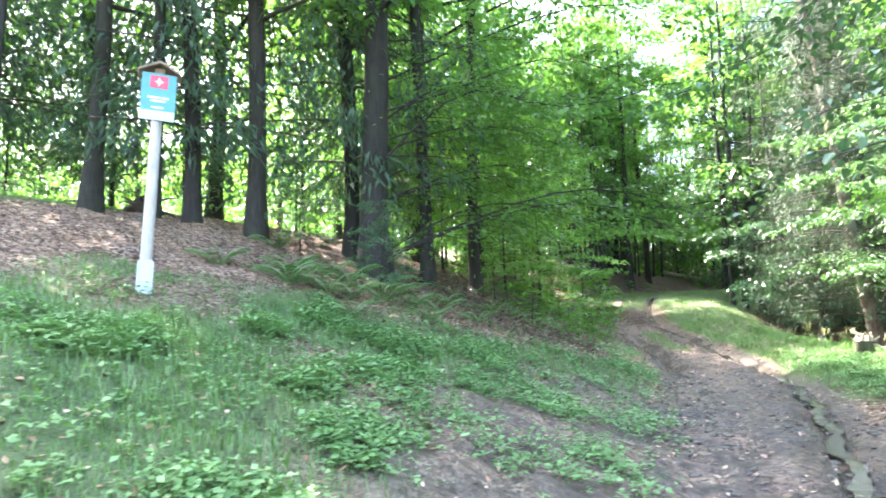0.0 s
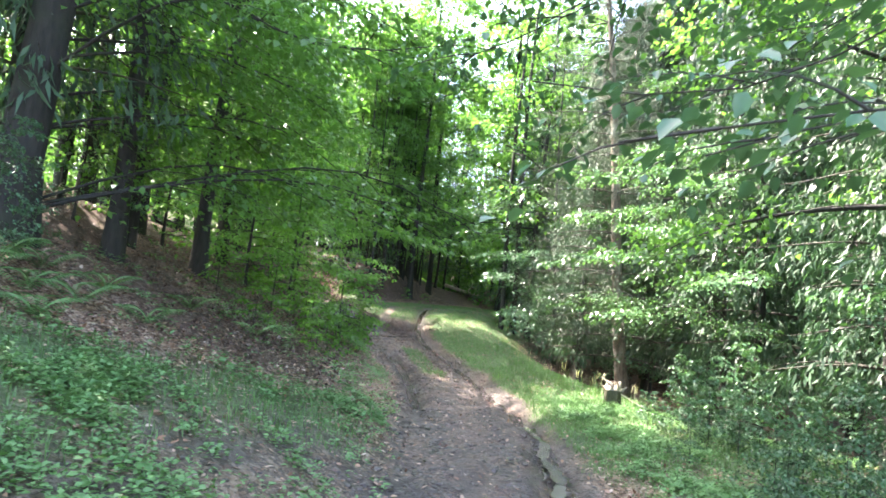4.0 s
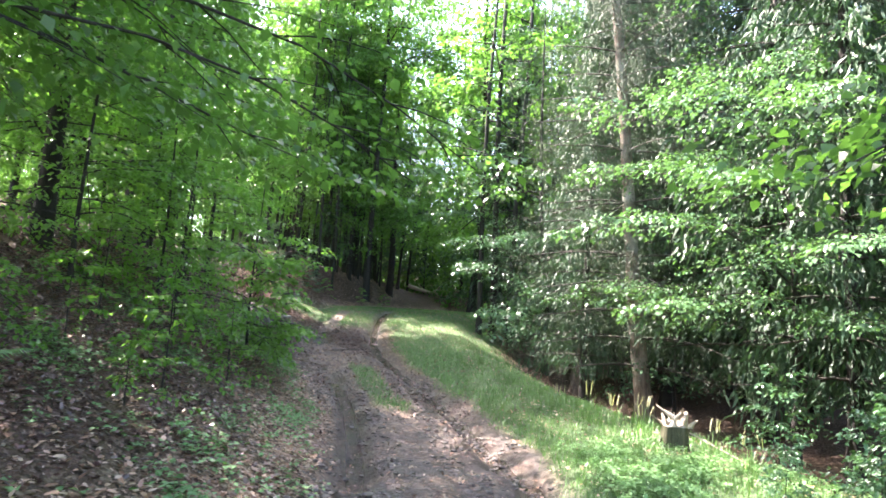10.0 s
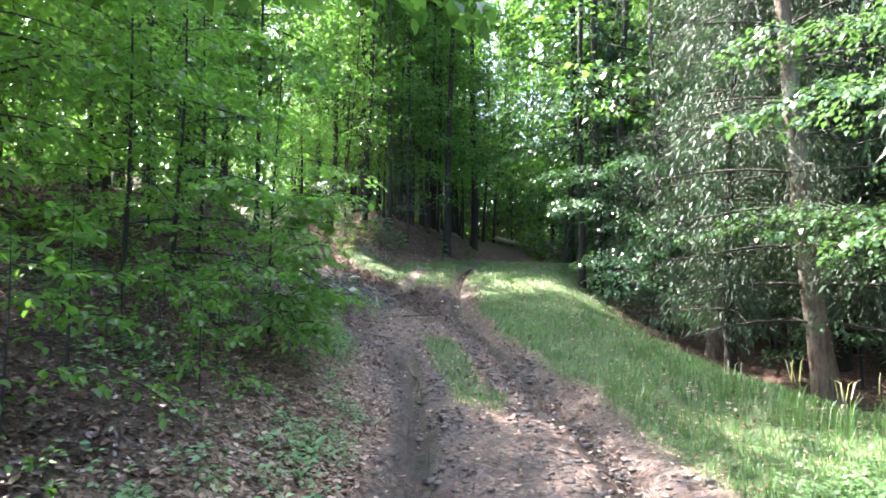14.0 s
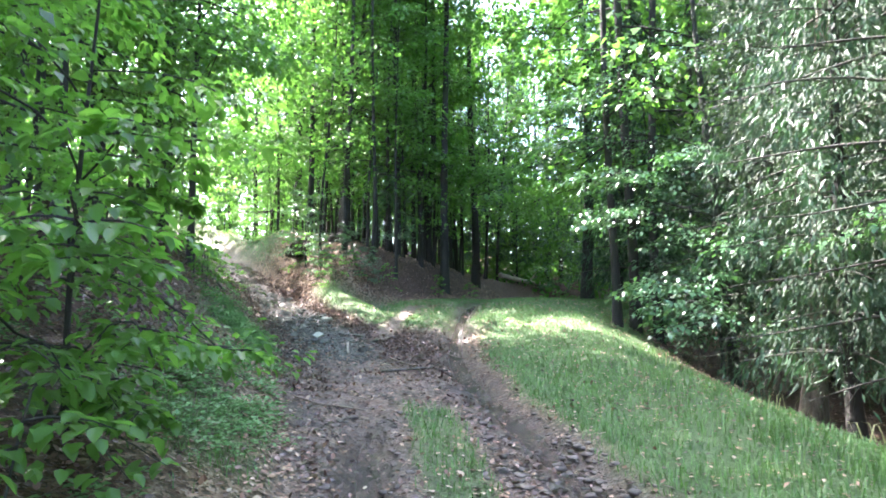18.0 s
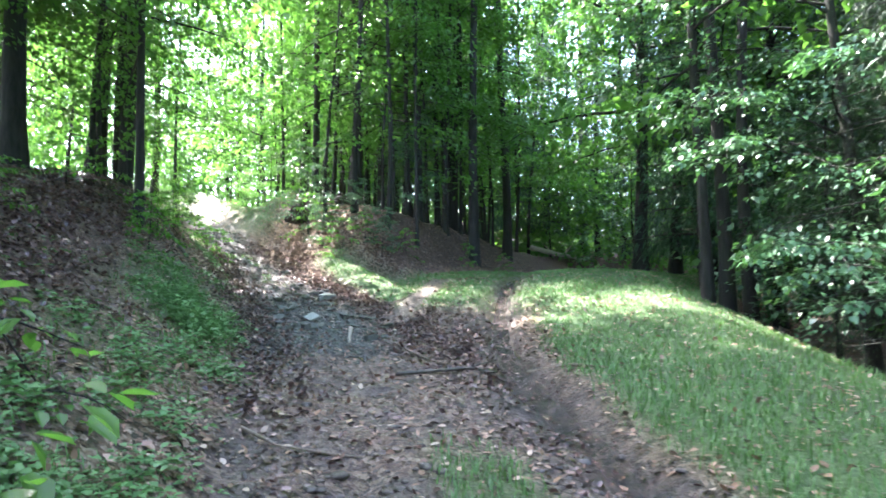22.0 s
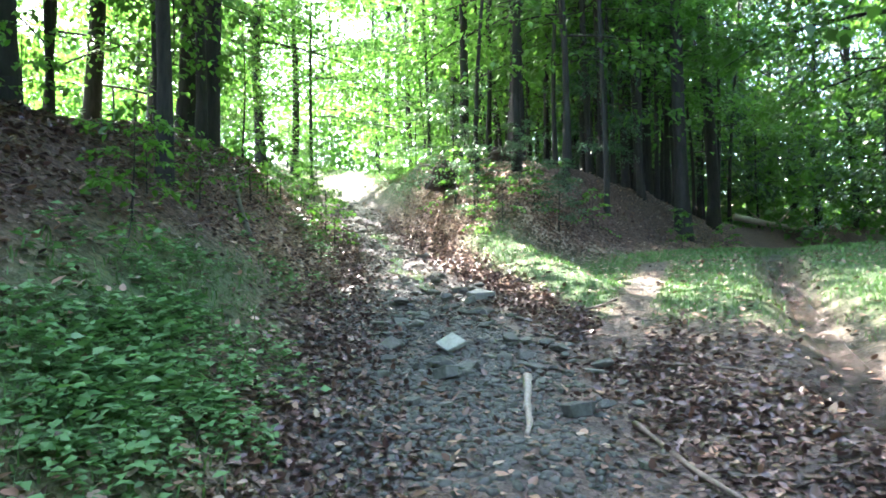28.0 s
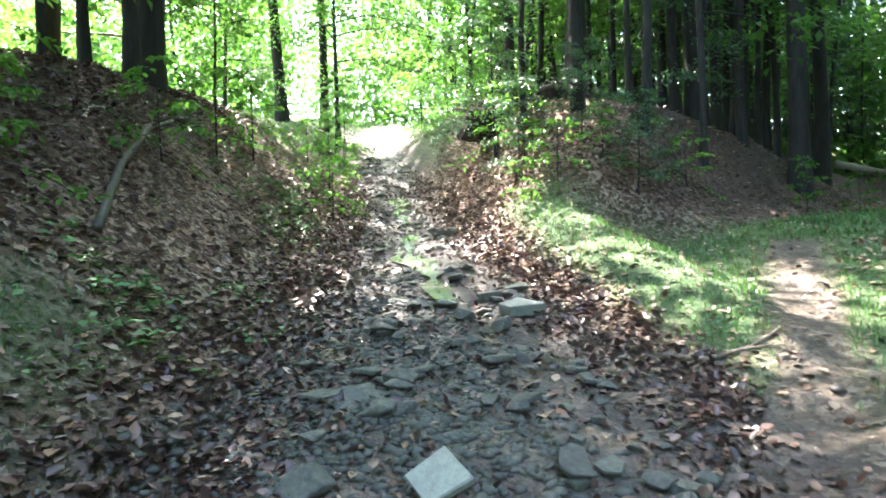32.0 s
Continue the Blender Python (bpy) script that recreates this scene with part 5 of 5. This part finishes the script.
def stick(name, points, thick, mat, label, twigs=(), category="stick", sides=8):
    """A bent stick that lies on the ground along points (x, y); twigs: (share of length, dx, dy, dz)."""
    thing = new(name)
    pts = np.array(points, float)
    z = relief(pts[:, 0], pts[:, 1]) + thick * 0.75
    if pts.shape[1] == 3:
        z = z + pts[:, 2]
    k = np.linspace(0, len(pts) - 1, 5 * len(pts))
    line = np.stack([np.interp(k, range(len(pts)), c) for c in (pts[:, 0], pts[:, 1], z)], 1)
    base = line[0].copy()
    r0 = np.random.default_rng(len(name) + int(abs(pts[0, 0]) * 100))
    line[:, :2] += np.cumsum(r0.normal(size=(len(k), 2)) * thick * 0.25, 0) * np.linspace(0, 1, len(k))[:, None]
    v, f = tube(line - base, np.linspace(thick, thick * 0.45, len(k)) * (1 + 0.12 * r0.normal(size=len(k))), sides, wobble=0.06)
    end = np.stack([np.arange(sides)[[0, 1, 2, 3]], np.arange(sides)[[0, 3, 4, 5]], np.arange(sides)[[0, 5, 6, 7]]])
    f = np.concatenate([f, end[:, ::-1], len(v) - sides + end]) if sides == 8 else f
    thing.matrix_basis = pose(*base)
    part("stem", raw_mesh("stem", v, f, True), mat, thing)
    for q, dx, dy, dz in twigs:
        s = np.array([np.interp(q * (len(k) - 1), range(len(k)), (line - base)[:, c]) for c in range(3)])
        v, f = tube(s + np.linspace(0, 1, 6)[:, None] * [dx, dy, dz] + np.sin(np.linspace(0, 5, 6))[:, None] * [0.02, -0.02, 0.01], np.linspace(thick * 0.45, 0.002, 6), 5)
        part("twig", raw_mesh("twig", v, f, True), mat, thing)
    return tagged(thing, label, category)


stick("fallen_branch", [(-2.95, 20.69), (-2.6, 20.76), (-2.2, 20.92), (-1.9, 21.03)], 0.022, dark_wood, "dark wet branch lying across the muddy track", [(0.35, 0.2, -0.35, 0.05), (0.6, 0.3, 0.2, 0.08), (0.8, 0.25, -0.3, 0.06)], "branch")
stick("stick", [(-4.1, 22.65), (-3.95, 22.2), (-3.85, 21.85)], 0.028, pale_wood, "pale broken stick on the stony mud")
stick("stick", [(-3.4, 22.27), (-3.1, 21.8), (-2.72, 21.38), (-2.31, 20.95)], 0.016, old_wood, "long thin curved stick on the mud")
stick("stick", [(-1.75, 21.35), (-1.3, 21.1), (-1.0, 20.95)], 0.022, old_wood, "broken stick at the edge of the grass")
stick("stick", [(-4.5, 24.72), (-4.25, 24.64), (-4.05, 24.82), (-3.92, 25.05)], 0.015, old_wood, "forked grey stick at the edge of the grass", [(0.6, 0.2, 0.02, 0.04)])
stick("stick", [(-3.74, 23.44), (-3.35, 23.37), (-2.96, 23.31), (-2.5, 23.2)], 0.012, old_wood, "thin twig on the leaf litter")
stick("stick", [(-3.1, 22.9), (-2.5, 22.55), (-1.9, 22.35)], 0.011, old_wood, "thin twig on the leaf litter")
stick("stick", [(-5.37, 23.68), (-5.5, 24.1), (-5.62, 24.5), (-5.67, 24.87)], 0.012, old_wood, "crooked thin branch lying among the gully stones", [(0.7, 0.12, 0.06, 0.08)])
stick("stick", [(-3.85, 20.95), (-3.62, 21.12), (-3.42, 21.1)], 0.012, dark_wood, "short dark stick trodden into the mud")
stick("stick", [(-0.15, -0.1), (0.15, -0.55), (0.3, -0.95)], 0.013, pale_wood, "thin pale stick on the bare soil")
stick("stick", [(-3.5, 18.8), (-3.1, 18.5), (-2.6, 18.6)], 0.014, old_wood, "thin stick on the leaf litter")
stick("fallen_branch", [(-6.9, 23.3), (-7.6, 23.9), (-8.3, 24.6), (-8.8, 25.2)], 0.03, dark_wood, "dark fallen branch lying down the leafy bank", [(0.4, -0.2, 0.3, 0.15), (0.7, 0.3, 0.2, 0.12)], "branch")
stick("stick", [(-8.0, 23.9), (-8.25, 24.1), (-8.35, 24.35, )], 0.016, pale_wood, "short pale crooked stick on the leafy bank")
stick("fallen_log", [(-3.2, 47.4, 0.3), (-2.2, 48.4, 0.2), (-1.3, 49.5, 0.1), (-0.8, 50.3, 0.05)], 0.14, pale_wood, "pale fallen log on the far wooded bank", [(0.5, 0.6, -0.3, 0.7), (0.3, -0.4, -0.4, 0.5)], "log")


def stump(x, y):
    """A broken stump with a splintered pale top."""
    thing = tagged(new("tree_stump"), "broken tree stump with a pale splintered top in the grass", "stump")
    thing.matrix_basis = pose(x, y, gz(x, y) - 0.06)
    r0 = np.random.default_rng(9)
    ring = 22
    ang = np.linspace(0, 2 * np.pi, ring, endpoint=False)
    lobe = 1 + 0.2 * np.sin(5 * ang + 1) + 0.08 * r0.normal(size=ring)
    rows, top = [], 0.38 + 0.2 * r0.random(ring) ** 1.5
    for h, w in ((0, 1.25), (0.12, 1.06), (0.3, 0.98), (0.75, 0.95), (1.0, 0.9)):
        rad = 0.18 * w * (1 + (lobe - 1) * (1.5 - h))
        rows.append(np.stack([rad * np.cos(ang), rad * np.sin(ang), h * top if h == 1.0 else np.full(ring, h * 0.5)], 1))
    for w, drop in ((0.72, 0.03), (0.35, 0.2)):
        rows.append(np.stack([0.18 * w * np.cos(ang), 0.18 * w * np.sin(ang), top - drop - 0.06 * r0.random(ring)], 1))
    v = np.concatenate(rows)
    i = np.arange(len(rows) - 1)[:, None] * ring + np.arange(ring)
    j = np.arange(len(rows) - 1)[:, None] * ring + (np.arange(ring) + 1) % ring
    f = np.stack([i, j, j + ring, i + ring], -1).reshape(-1, 4)
    cut = 3 * ring
    part("stump_body", raw_mesh("stump_body", v[:4 * ring], f[:cut], True), mossy_wood, thing, "dark mossy bark")
    part("broken_top", raw_mesh("broken_top", v[3 * ring:], f[cut:] - 3 * ring), pale_wood, thing, "pale splintered wood")
    for n in range(14):
        a = r0.uniform(0, 6.28)
        s = np.array([0.15 * np.cos(a), 0.15 * np.sin(a), r0.uniform(0.3, 0.45)])
        line = s + np.linspace(0, 1, 4)[:, None] * [0.1 * r0.normal(), 0.1 * r0.normal(), r0.uniform(0.06, 0.2)]
        v, f = tube(line, np.array([0.03, 0.032, 0.02, 0.006]), 5, wobble=0.35, seed=n)
        part("splinter", raw_mesh("splinter", v, f), pale_wood if n % 3 else old_wood, thing)


stump(3.38, 13.1)
stick("stick", [(3.55, 13.0, 0.25), (3.9, 12.6, 0.1), (4.2, 12.2, 0.0)], 0.014, pale_wood, "pale stick leaning on the broken stump")


# ---- tall grass by the verge, ferns ----
def grass_tuft(x, y, count, tall, seed, label):
    r0 = np.random.default_rng(seed)
    thing = tagged(new("grass_tuft"), label, "grass", "tall grass tufts")
    thing.matrix_basis = pose(x, y, gz(x, y) - 0.01)
    p = np.concatenate([r0.normal(size=(count, 2)) * 0.09, np.zeros((count, 1))], 1)
    part("tussock", blades(p, r0, r0.uniform(0.5, 1.0, count) * tall, np.full(count, 0.008), 1.1), grass_blade, thing)
    n = count // 6
    p = np.concatenate([r0.normal(size=(n, 2)) * 0.08, np.zeros((n, 1))], 1)
    for at in p[:5]:
        part("seed_head", blades(at[None] + [0, 0, tall * 0.72], r0, np.full(1, tall * 0.5), np.full(1, 0.012), 1.2), dry_leaf_pale, thing, "pale feathery seed head")


dry_leaf_pale = leaf_material("seed_head", (0.22, 0.22, 0.10), (0.36, 0.36, 0.2), 0.6, 0.35, (1.1, 1.1, 0.8))
for n, (x, y, count, tall) in enumerate([(2.45, 14.35, 46, 0.62), (2.75, 14.1, 40, 0.5), (3.1, 13.6, 34, 0.45), (2.1, 15.3, 34, 0.42), (3.75, 12.7, 40, 0.5), (1.75, 16.6, 30, 0.4), (1.4, 17.6, 30, 0.36), (3.9, 12.0, 36, 0.45), (3.3, 14.4, 36, 0.5), (0.9, 19.6, 26, 0.35)]):
    grass_tuft(x, y, count, tall, 300 + n, "tuft of tall grass with pale seed heads on the verge")


def fern(x, y, seed, size=0.6):
    r0 = np.random.default_rng(seed)
    thing = tagged(new("fern"), "green fern on the leafy bank", "fern", "ferns on the bank")
    thing.matrix_basis = pose(x, y, gz(x, y) - 0.01)
    for n in range(7):
        a = n * 0.9 + r0.normal() * 0.2
        k = np.linspace(0.05, 1, 22)[:, None]
        out = np.array([np.cos(a), np.sin(a), 0])
        side = np.array([-np.sin(a), np.cos(a), 0])
        rib = size * (out * k * 0.9 + np.array([0, 0, 1.0]) * (1.05 * k - 0.75 * k ** 2.2))
        wide = size * 0.26 * np.sin(np.clip(k * 1.15, 0, 1) * np.pi) ** 0.7 + 0.01
        b = np.concatenate([rib, rib])
        w = unit(np.concatenate([side + 0.45 * out + 0 * k, -side + 0.45 * out + 0 * k]) + [0, 0, -0.15])
        length = np.concatenate([wide, wide])[:, 0]
        part("frond", leaf_mesh("frond", b, w, np.broadcast_to([0, 0, 1.0], b.shape), length, 0.021 * size / 0.6), herb_leaf, thing)


for n, (x, y, s) in enumerate([(-4.6, 3.2, 0.7), (-4.1, 3.9, 0.65), (-4.9, 4.2, 0.7), (-5.4, 3.4, 0.6), (-3.7, 4.9, 0.6), (-5.8, 2.4, 0.6), (-4.4, 5.2, 0.55), (-3.6, 7.2, 0.5), (-3.9, 2.6, 0.5), (-3.0, 8.2, 0.5), (-6.4, 4.4, 0.6), (-4.3, 3.3, 0.6), (-4.8, 2.6, 0.65), (-5.2, 4.0, 0.6), (-3.9, 4.4, 0.55), (-4.5, 4.7, 0.65), (-3.4, 3.9, 0.5), (-5.1, 2.9, 0.6), (-3.3, 5.6, 0.5), (-4.0, 5.8, 0.5)]):
    fern(x, y, 400 + n, s)


# ---- the sign ----
def paint(name, colour, rough=0.45):
    m, tree, p = material(name)
    n = noise_tex(tree, 14, 5)
    r = ramp(tree, n.outputs[0], [(0.3, tuple(0.86 * c for c in colour)), (0.7, colour)])
    tree.links.new(r.outputs[0], p.inputs["Base Color"])
    p.inputs["Roughness"].default_value = rough
    return m


def box(lo, hi, bevel=0.004):
    bm = bmesh.new()
    bmesh.ops.create_cube(bm, size=1.0)
    for v in bm.verts:
        v.co = [lo[n] + (v.co[n] + 0.5) * (hi[n] - lo[n]) for n in range(3)]
    bmesh.ops.bevel(bm, geom=bm.edges[:], offset=bevel, segments=2, affect="EDGES")
    return bm


def sign():
    """A post with a small gabled roof and a green plate. Its face looks along its own -y."""
    thing = tagged(new("sign_post"), "leaning grey wooden post with a green plate under a small roof", "sign")
    thing.matrix_basis = pose(-4.89, 0.33, gz(-4.89, 0.33) - 0.12, -1.0, 3.2, 47)
    bm = bmesh.new()
    bmesh.ops.create_cone(bm, cap_ends=True, segments=20, radius1=0.058, radius2=0.05, depth=2.34, matrix=Matrix.Translation((0, 0, 1.17)))
    bmesh.ops.bevel(bm, geom=[e for e in bm.edges if e.verts[0].co.z > 2 and e.verts[1].co.z > 2], offset=0.006, segments=2, affect="EDGES")
    part("post", bm, post_wood, thing)
    part("plate", box((-0.165, -0.078, 1.86), (0.165, -0.062, 2.36)), paint("plate_green", (0.05, 0.25, 0.28)), thing, "blue-green enamel plate")
    part("lower_band", box((-0.163, -0.081, 1.862), (0.163, -0.0785, 1.96), 0.001), paint("plate_pale", (0.42, 0.62, 0.60)), thing)
    part("emblem", box((-0.085, -0.082, 2.2), (0.085, -0.0785, 2.335), 0.001), paint("emblem_red", (0.62, 0.05, 0.10)), thing, "red emblem field")
    bm = bmesh.new()
    for n in range(8):
        a = n * math.pi / 4
        r = 0.05 if n % 2 == 0 else 0.022
        bm.verts.new((r * math.cos(a), -0.0835, 2.268 + r * math.sin(a)))
    bm.faces.new(bm.verts)
    bmesh.ops.solidify(bm, geom=bm.faces[:], thickness=-0.002)
    part("emblem_star", bm, paint("plate_white", (0.8, 0.8, 0.8)), thing, "white star-like figure")
    for z, w in ((2.10, 0.10), (2.065, 0.07), (1.995, 0.055)):
        part("writing", box((-w, -0.081, z - 0.009), (w, -0.0785, z + 0.009), 0.001), bpy.data.materials["plate_white"], thing, "white line of writing")
    for s in (-1, 1):
        bm = box((-0.225, -0.13, 0.0), (0.012, 0.13, 0.022), 0.003)
        bmesh.ops.transform(bm, matrix=Matrix.Diagonal((s, 1, 1, 1)), verts=bm.verts)
        bmesh.ops.recalc_face_normals(bm, faces=bm.faces)
        bmesh.ops.transform(bm, matrix=Matrix.Translation((0, 0, 2.46)) @ Matrix.Rotation(radians(-28) * s, 4, "Y") @ Matrix.Translation((0.012 * s * 0, 0, 0)), verts=bm.verts)
        part("roof_board", bm, old_wood, thing, "weathered roof board")
    part("roof_block", box((-0.05, -0.05, 2.32), (0.05, 0.05, 2.43)), old_wood, thing)
    part("base_sleeve", box((-0.075, -0.075, 0.05), (0.075, 0.075, 0.42), 0.01), paint("sleeve", (0.40, 0.46, 0.50)), thing, "pale metal ground sleeve")


sign()


# ---- water in the rut ----
def puddle(y0, y1, wide, lift):
    """A strip of standing water along the right-hand rut."""
    k = int((y1 - y0) * 22)
    ys = np.linspace(y0, y1, k)
    fx = np.interp(ys, FORES[:, 1], FORES[:, 0]) + rut_right(ys) + 0.05 * np.sin(ys * 3.1)
    low = np.min([relief(fx + dx, ys) for dx in (-0.1, 0, 0.1)], 0)
    w = wide * (np.sin(np.linspace(0, np.pi, k)) ** 0.4) * (1 + 0.3 * np.sin(ys * 4) + 0.25 * np.sin(ys * 9.7 + 1) + 0.2 * np.sin(ys * 23)) + 0.01
    z = np.convolve(np.pad(low, 9, "edge"), np.ones(19) / 19, "valid") + lift
    v = np.concatenate([np.stack([fx - w, ys, z], 1), np.stack([fx + w, ys, z], 1)])
    n = np.arange(k - 1)
    f = np.stack([n, n + k, n + k + 1, n + 1], 1)
    return tagged(part("puddle", raw_mesh("puddle", v, f), muddy_water), "shallow muddy water standing in the wheel rut", "puddle", kind="structure")


muddy_water, tree, pb = material("muddy_water")
pb.inputs["Base Color"].default_value, pb.inputs["Roughness"].default_value = (0.12, 0.108, 0.098, 1), 0.09
rip = noise_tex(tree, 9, 3)
bumped(tree, pb, rip.outputs[0], 0.12, 0.01)
puddle(0.4, 10.6, 0.07, 0.075)


def trickle(y0, y1, wide, seed):
    """A thin run of water down the middle of the gully."""
    k = int((y1 - y0) * 20)
    ys = np.linspace(y0, y1, k)
    fx = np.interp(ys, WAYS[:, 1], WAYS[:, 0]) + 0.1 * np.sin(ys * 2.3 + seed) + 0.05 * np.sin(ys * 6.1)
    z = np.convolve(np.pad(relief(fx, ys), 4, "edge"), np.ones(9) / 9, "valid") + 0.018
    w = wide * np.clip(np.sin(np.linspace(0, np.pi, k)), 0.05, 1) ** 0.5 * (1 + 0.5 * np.sin(ys * 7 + seed) + 0.3 * np.sin(ys * 17))
    v = np.concatenate([np.stack([fx - w, ys - 0.5 * w, z], 1), np.stack([fx + w, ys + 0.5 * w, z], 1)])
    n = np.arange(k - 1)
    f = np.stack([n, n + k, n + k + 1, n + 1], 1)
    tagged(part("trickle", raw_mesh("trickle", v, f), muddy_water), "thin trickle of run-off water down the gully", "puddle", kind="structure")


trickle(25.2, 27.4, 0.11, 0)
trickle(27.9, 30.2, 0.13, 2)


# ---- root plates on the high ground ----
def root_plate(x, y, wide, tall, seed):
    """The earthy root plate of a fallen tree: a rough lump with root stubs."""
    thing = tagged(new("root_plate"), "dark earthy root plate on the crest of the bank", "root plate")
    thing.matrix_basis = pose(x, y, gz(x, y) - 0.15, 0, 0, seed * 40)
    bm = bmesh.new()
    bmesh.ops.create_icosphere(bm, subdivisions=4, radius=1.0)
    for v in bm.verts:
        n = noise.fractal(v.co * 1.7 + Vector((seed, 0, 0)), 1.0, 2.0, 5)
        v.co = Vector((v.co.x * wide, v.co.y * wide * 0.55, max(v.co.z, -0.3) * tall)) * (1 + 0.32 * n)
    part("earth", bm, earth, thing)
    r0 = np.random.default_rng(seed)
    for n in range(9):
        a = r0.uniform(0, 6.28)
        s = np.array([0.7 * wide * np.cos(a), 0.3 * wide * np.sin(a), tall * r0.uniform(0.2, 0.8)])
        line = bent(s, [np.cos(a), np.sin(a) * 0.6, r0.normal() * 0.5], r0.uniform(0.3, 0.7), 0.3, 6, r0, 0.15)
        v, f = tube(line, np.linspace(0.035, 0.006, 6), 6)
        part("root", raw_mesh("root", v, f, True), dark_wood, thing)


earth, tree, pb = material("earth")
en = noise_tex(tree, 12, 6)
tree.links.new(ramp(tree, en.outputs[0], [(0.3, (0.015, 0.012, 0.01)), (0.7, (0.06, 0.045, 0.034))]).outputs[0], pb.inputs["Base Color"])
pb.inputs["Roughness"].default_value = 0.95
bumped(tree, pb, en.outputs[0], 0.9, 0.04)
root_plate(-12.6, 22.4, 0.9, 0.75, 1)
root_plate(-11.2, 19.6, 0.6, 0.5, 2)
root_plate(-9.4, 4.4, 0.55, 0.5, 3)
root_plate(-10.6, 4.2, 0.4, 0.35, 4)
root_plate(-7.9, 30.3, 0.6, 0.45, 5)
root_plate(-6.9, 30.3, 0.45, 0.4, 6)
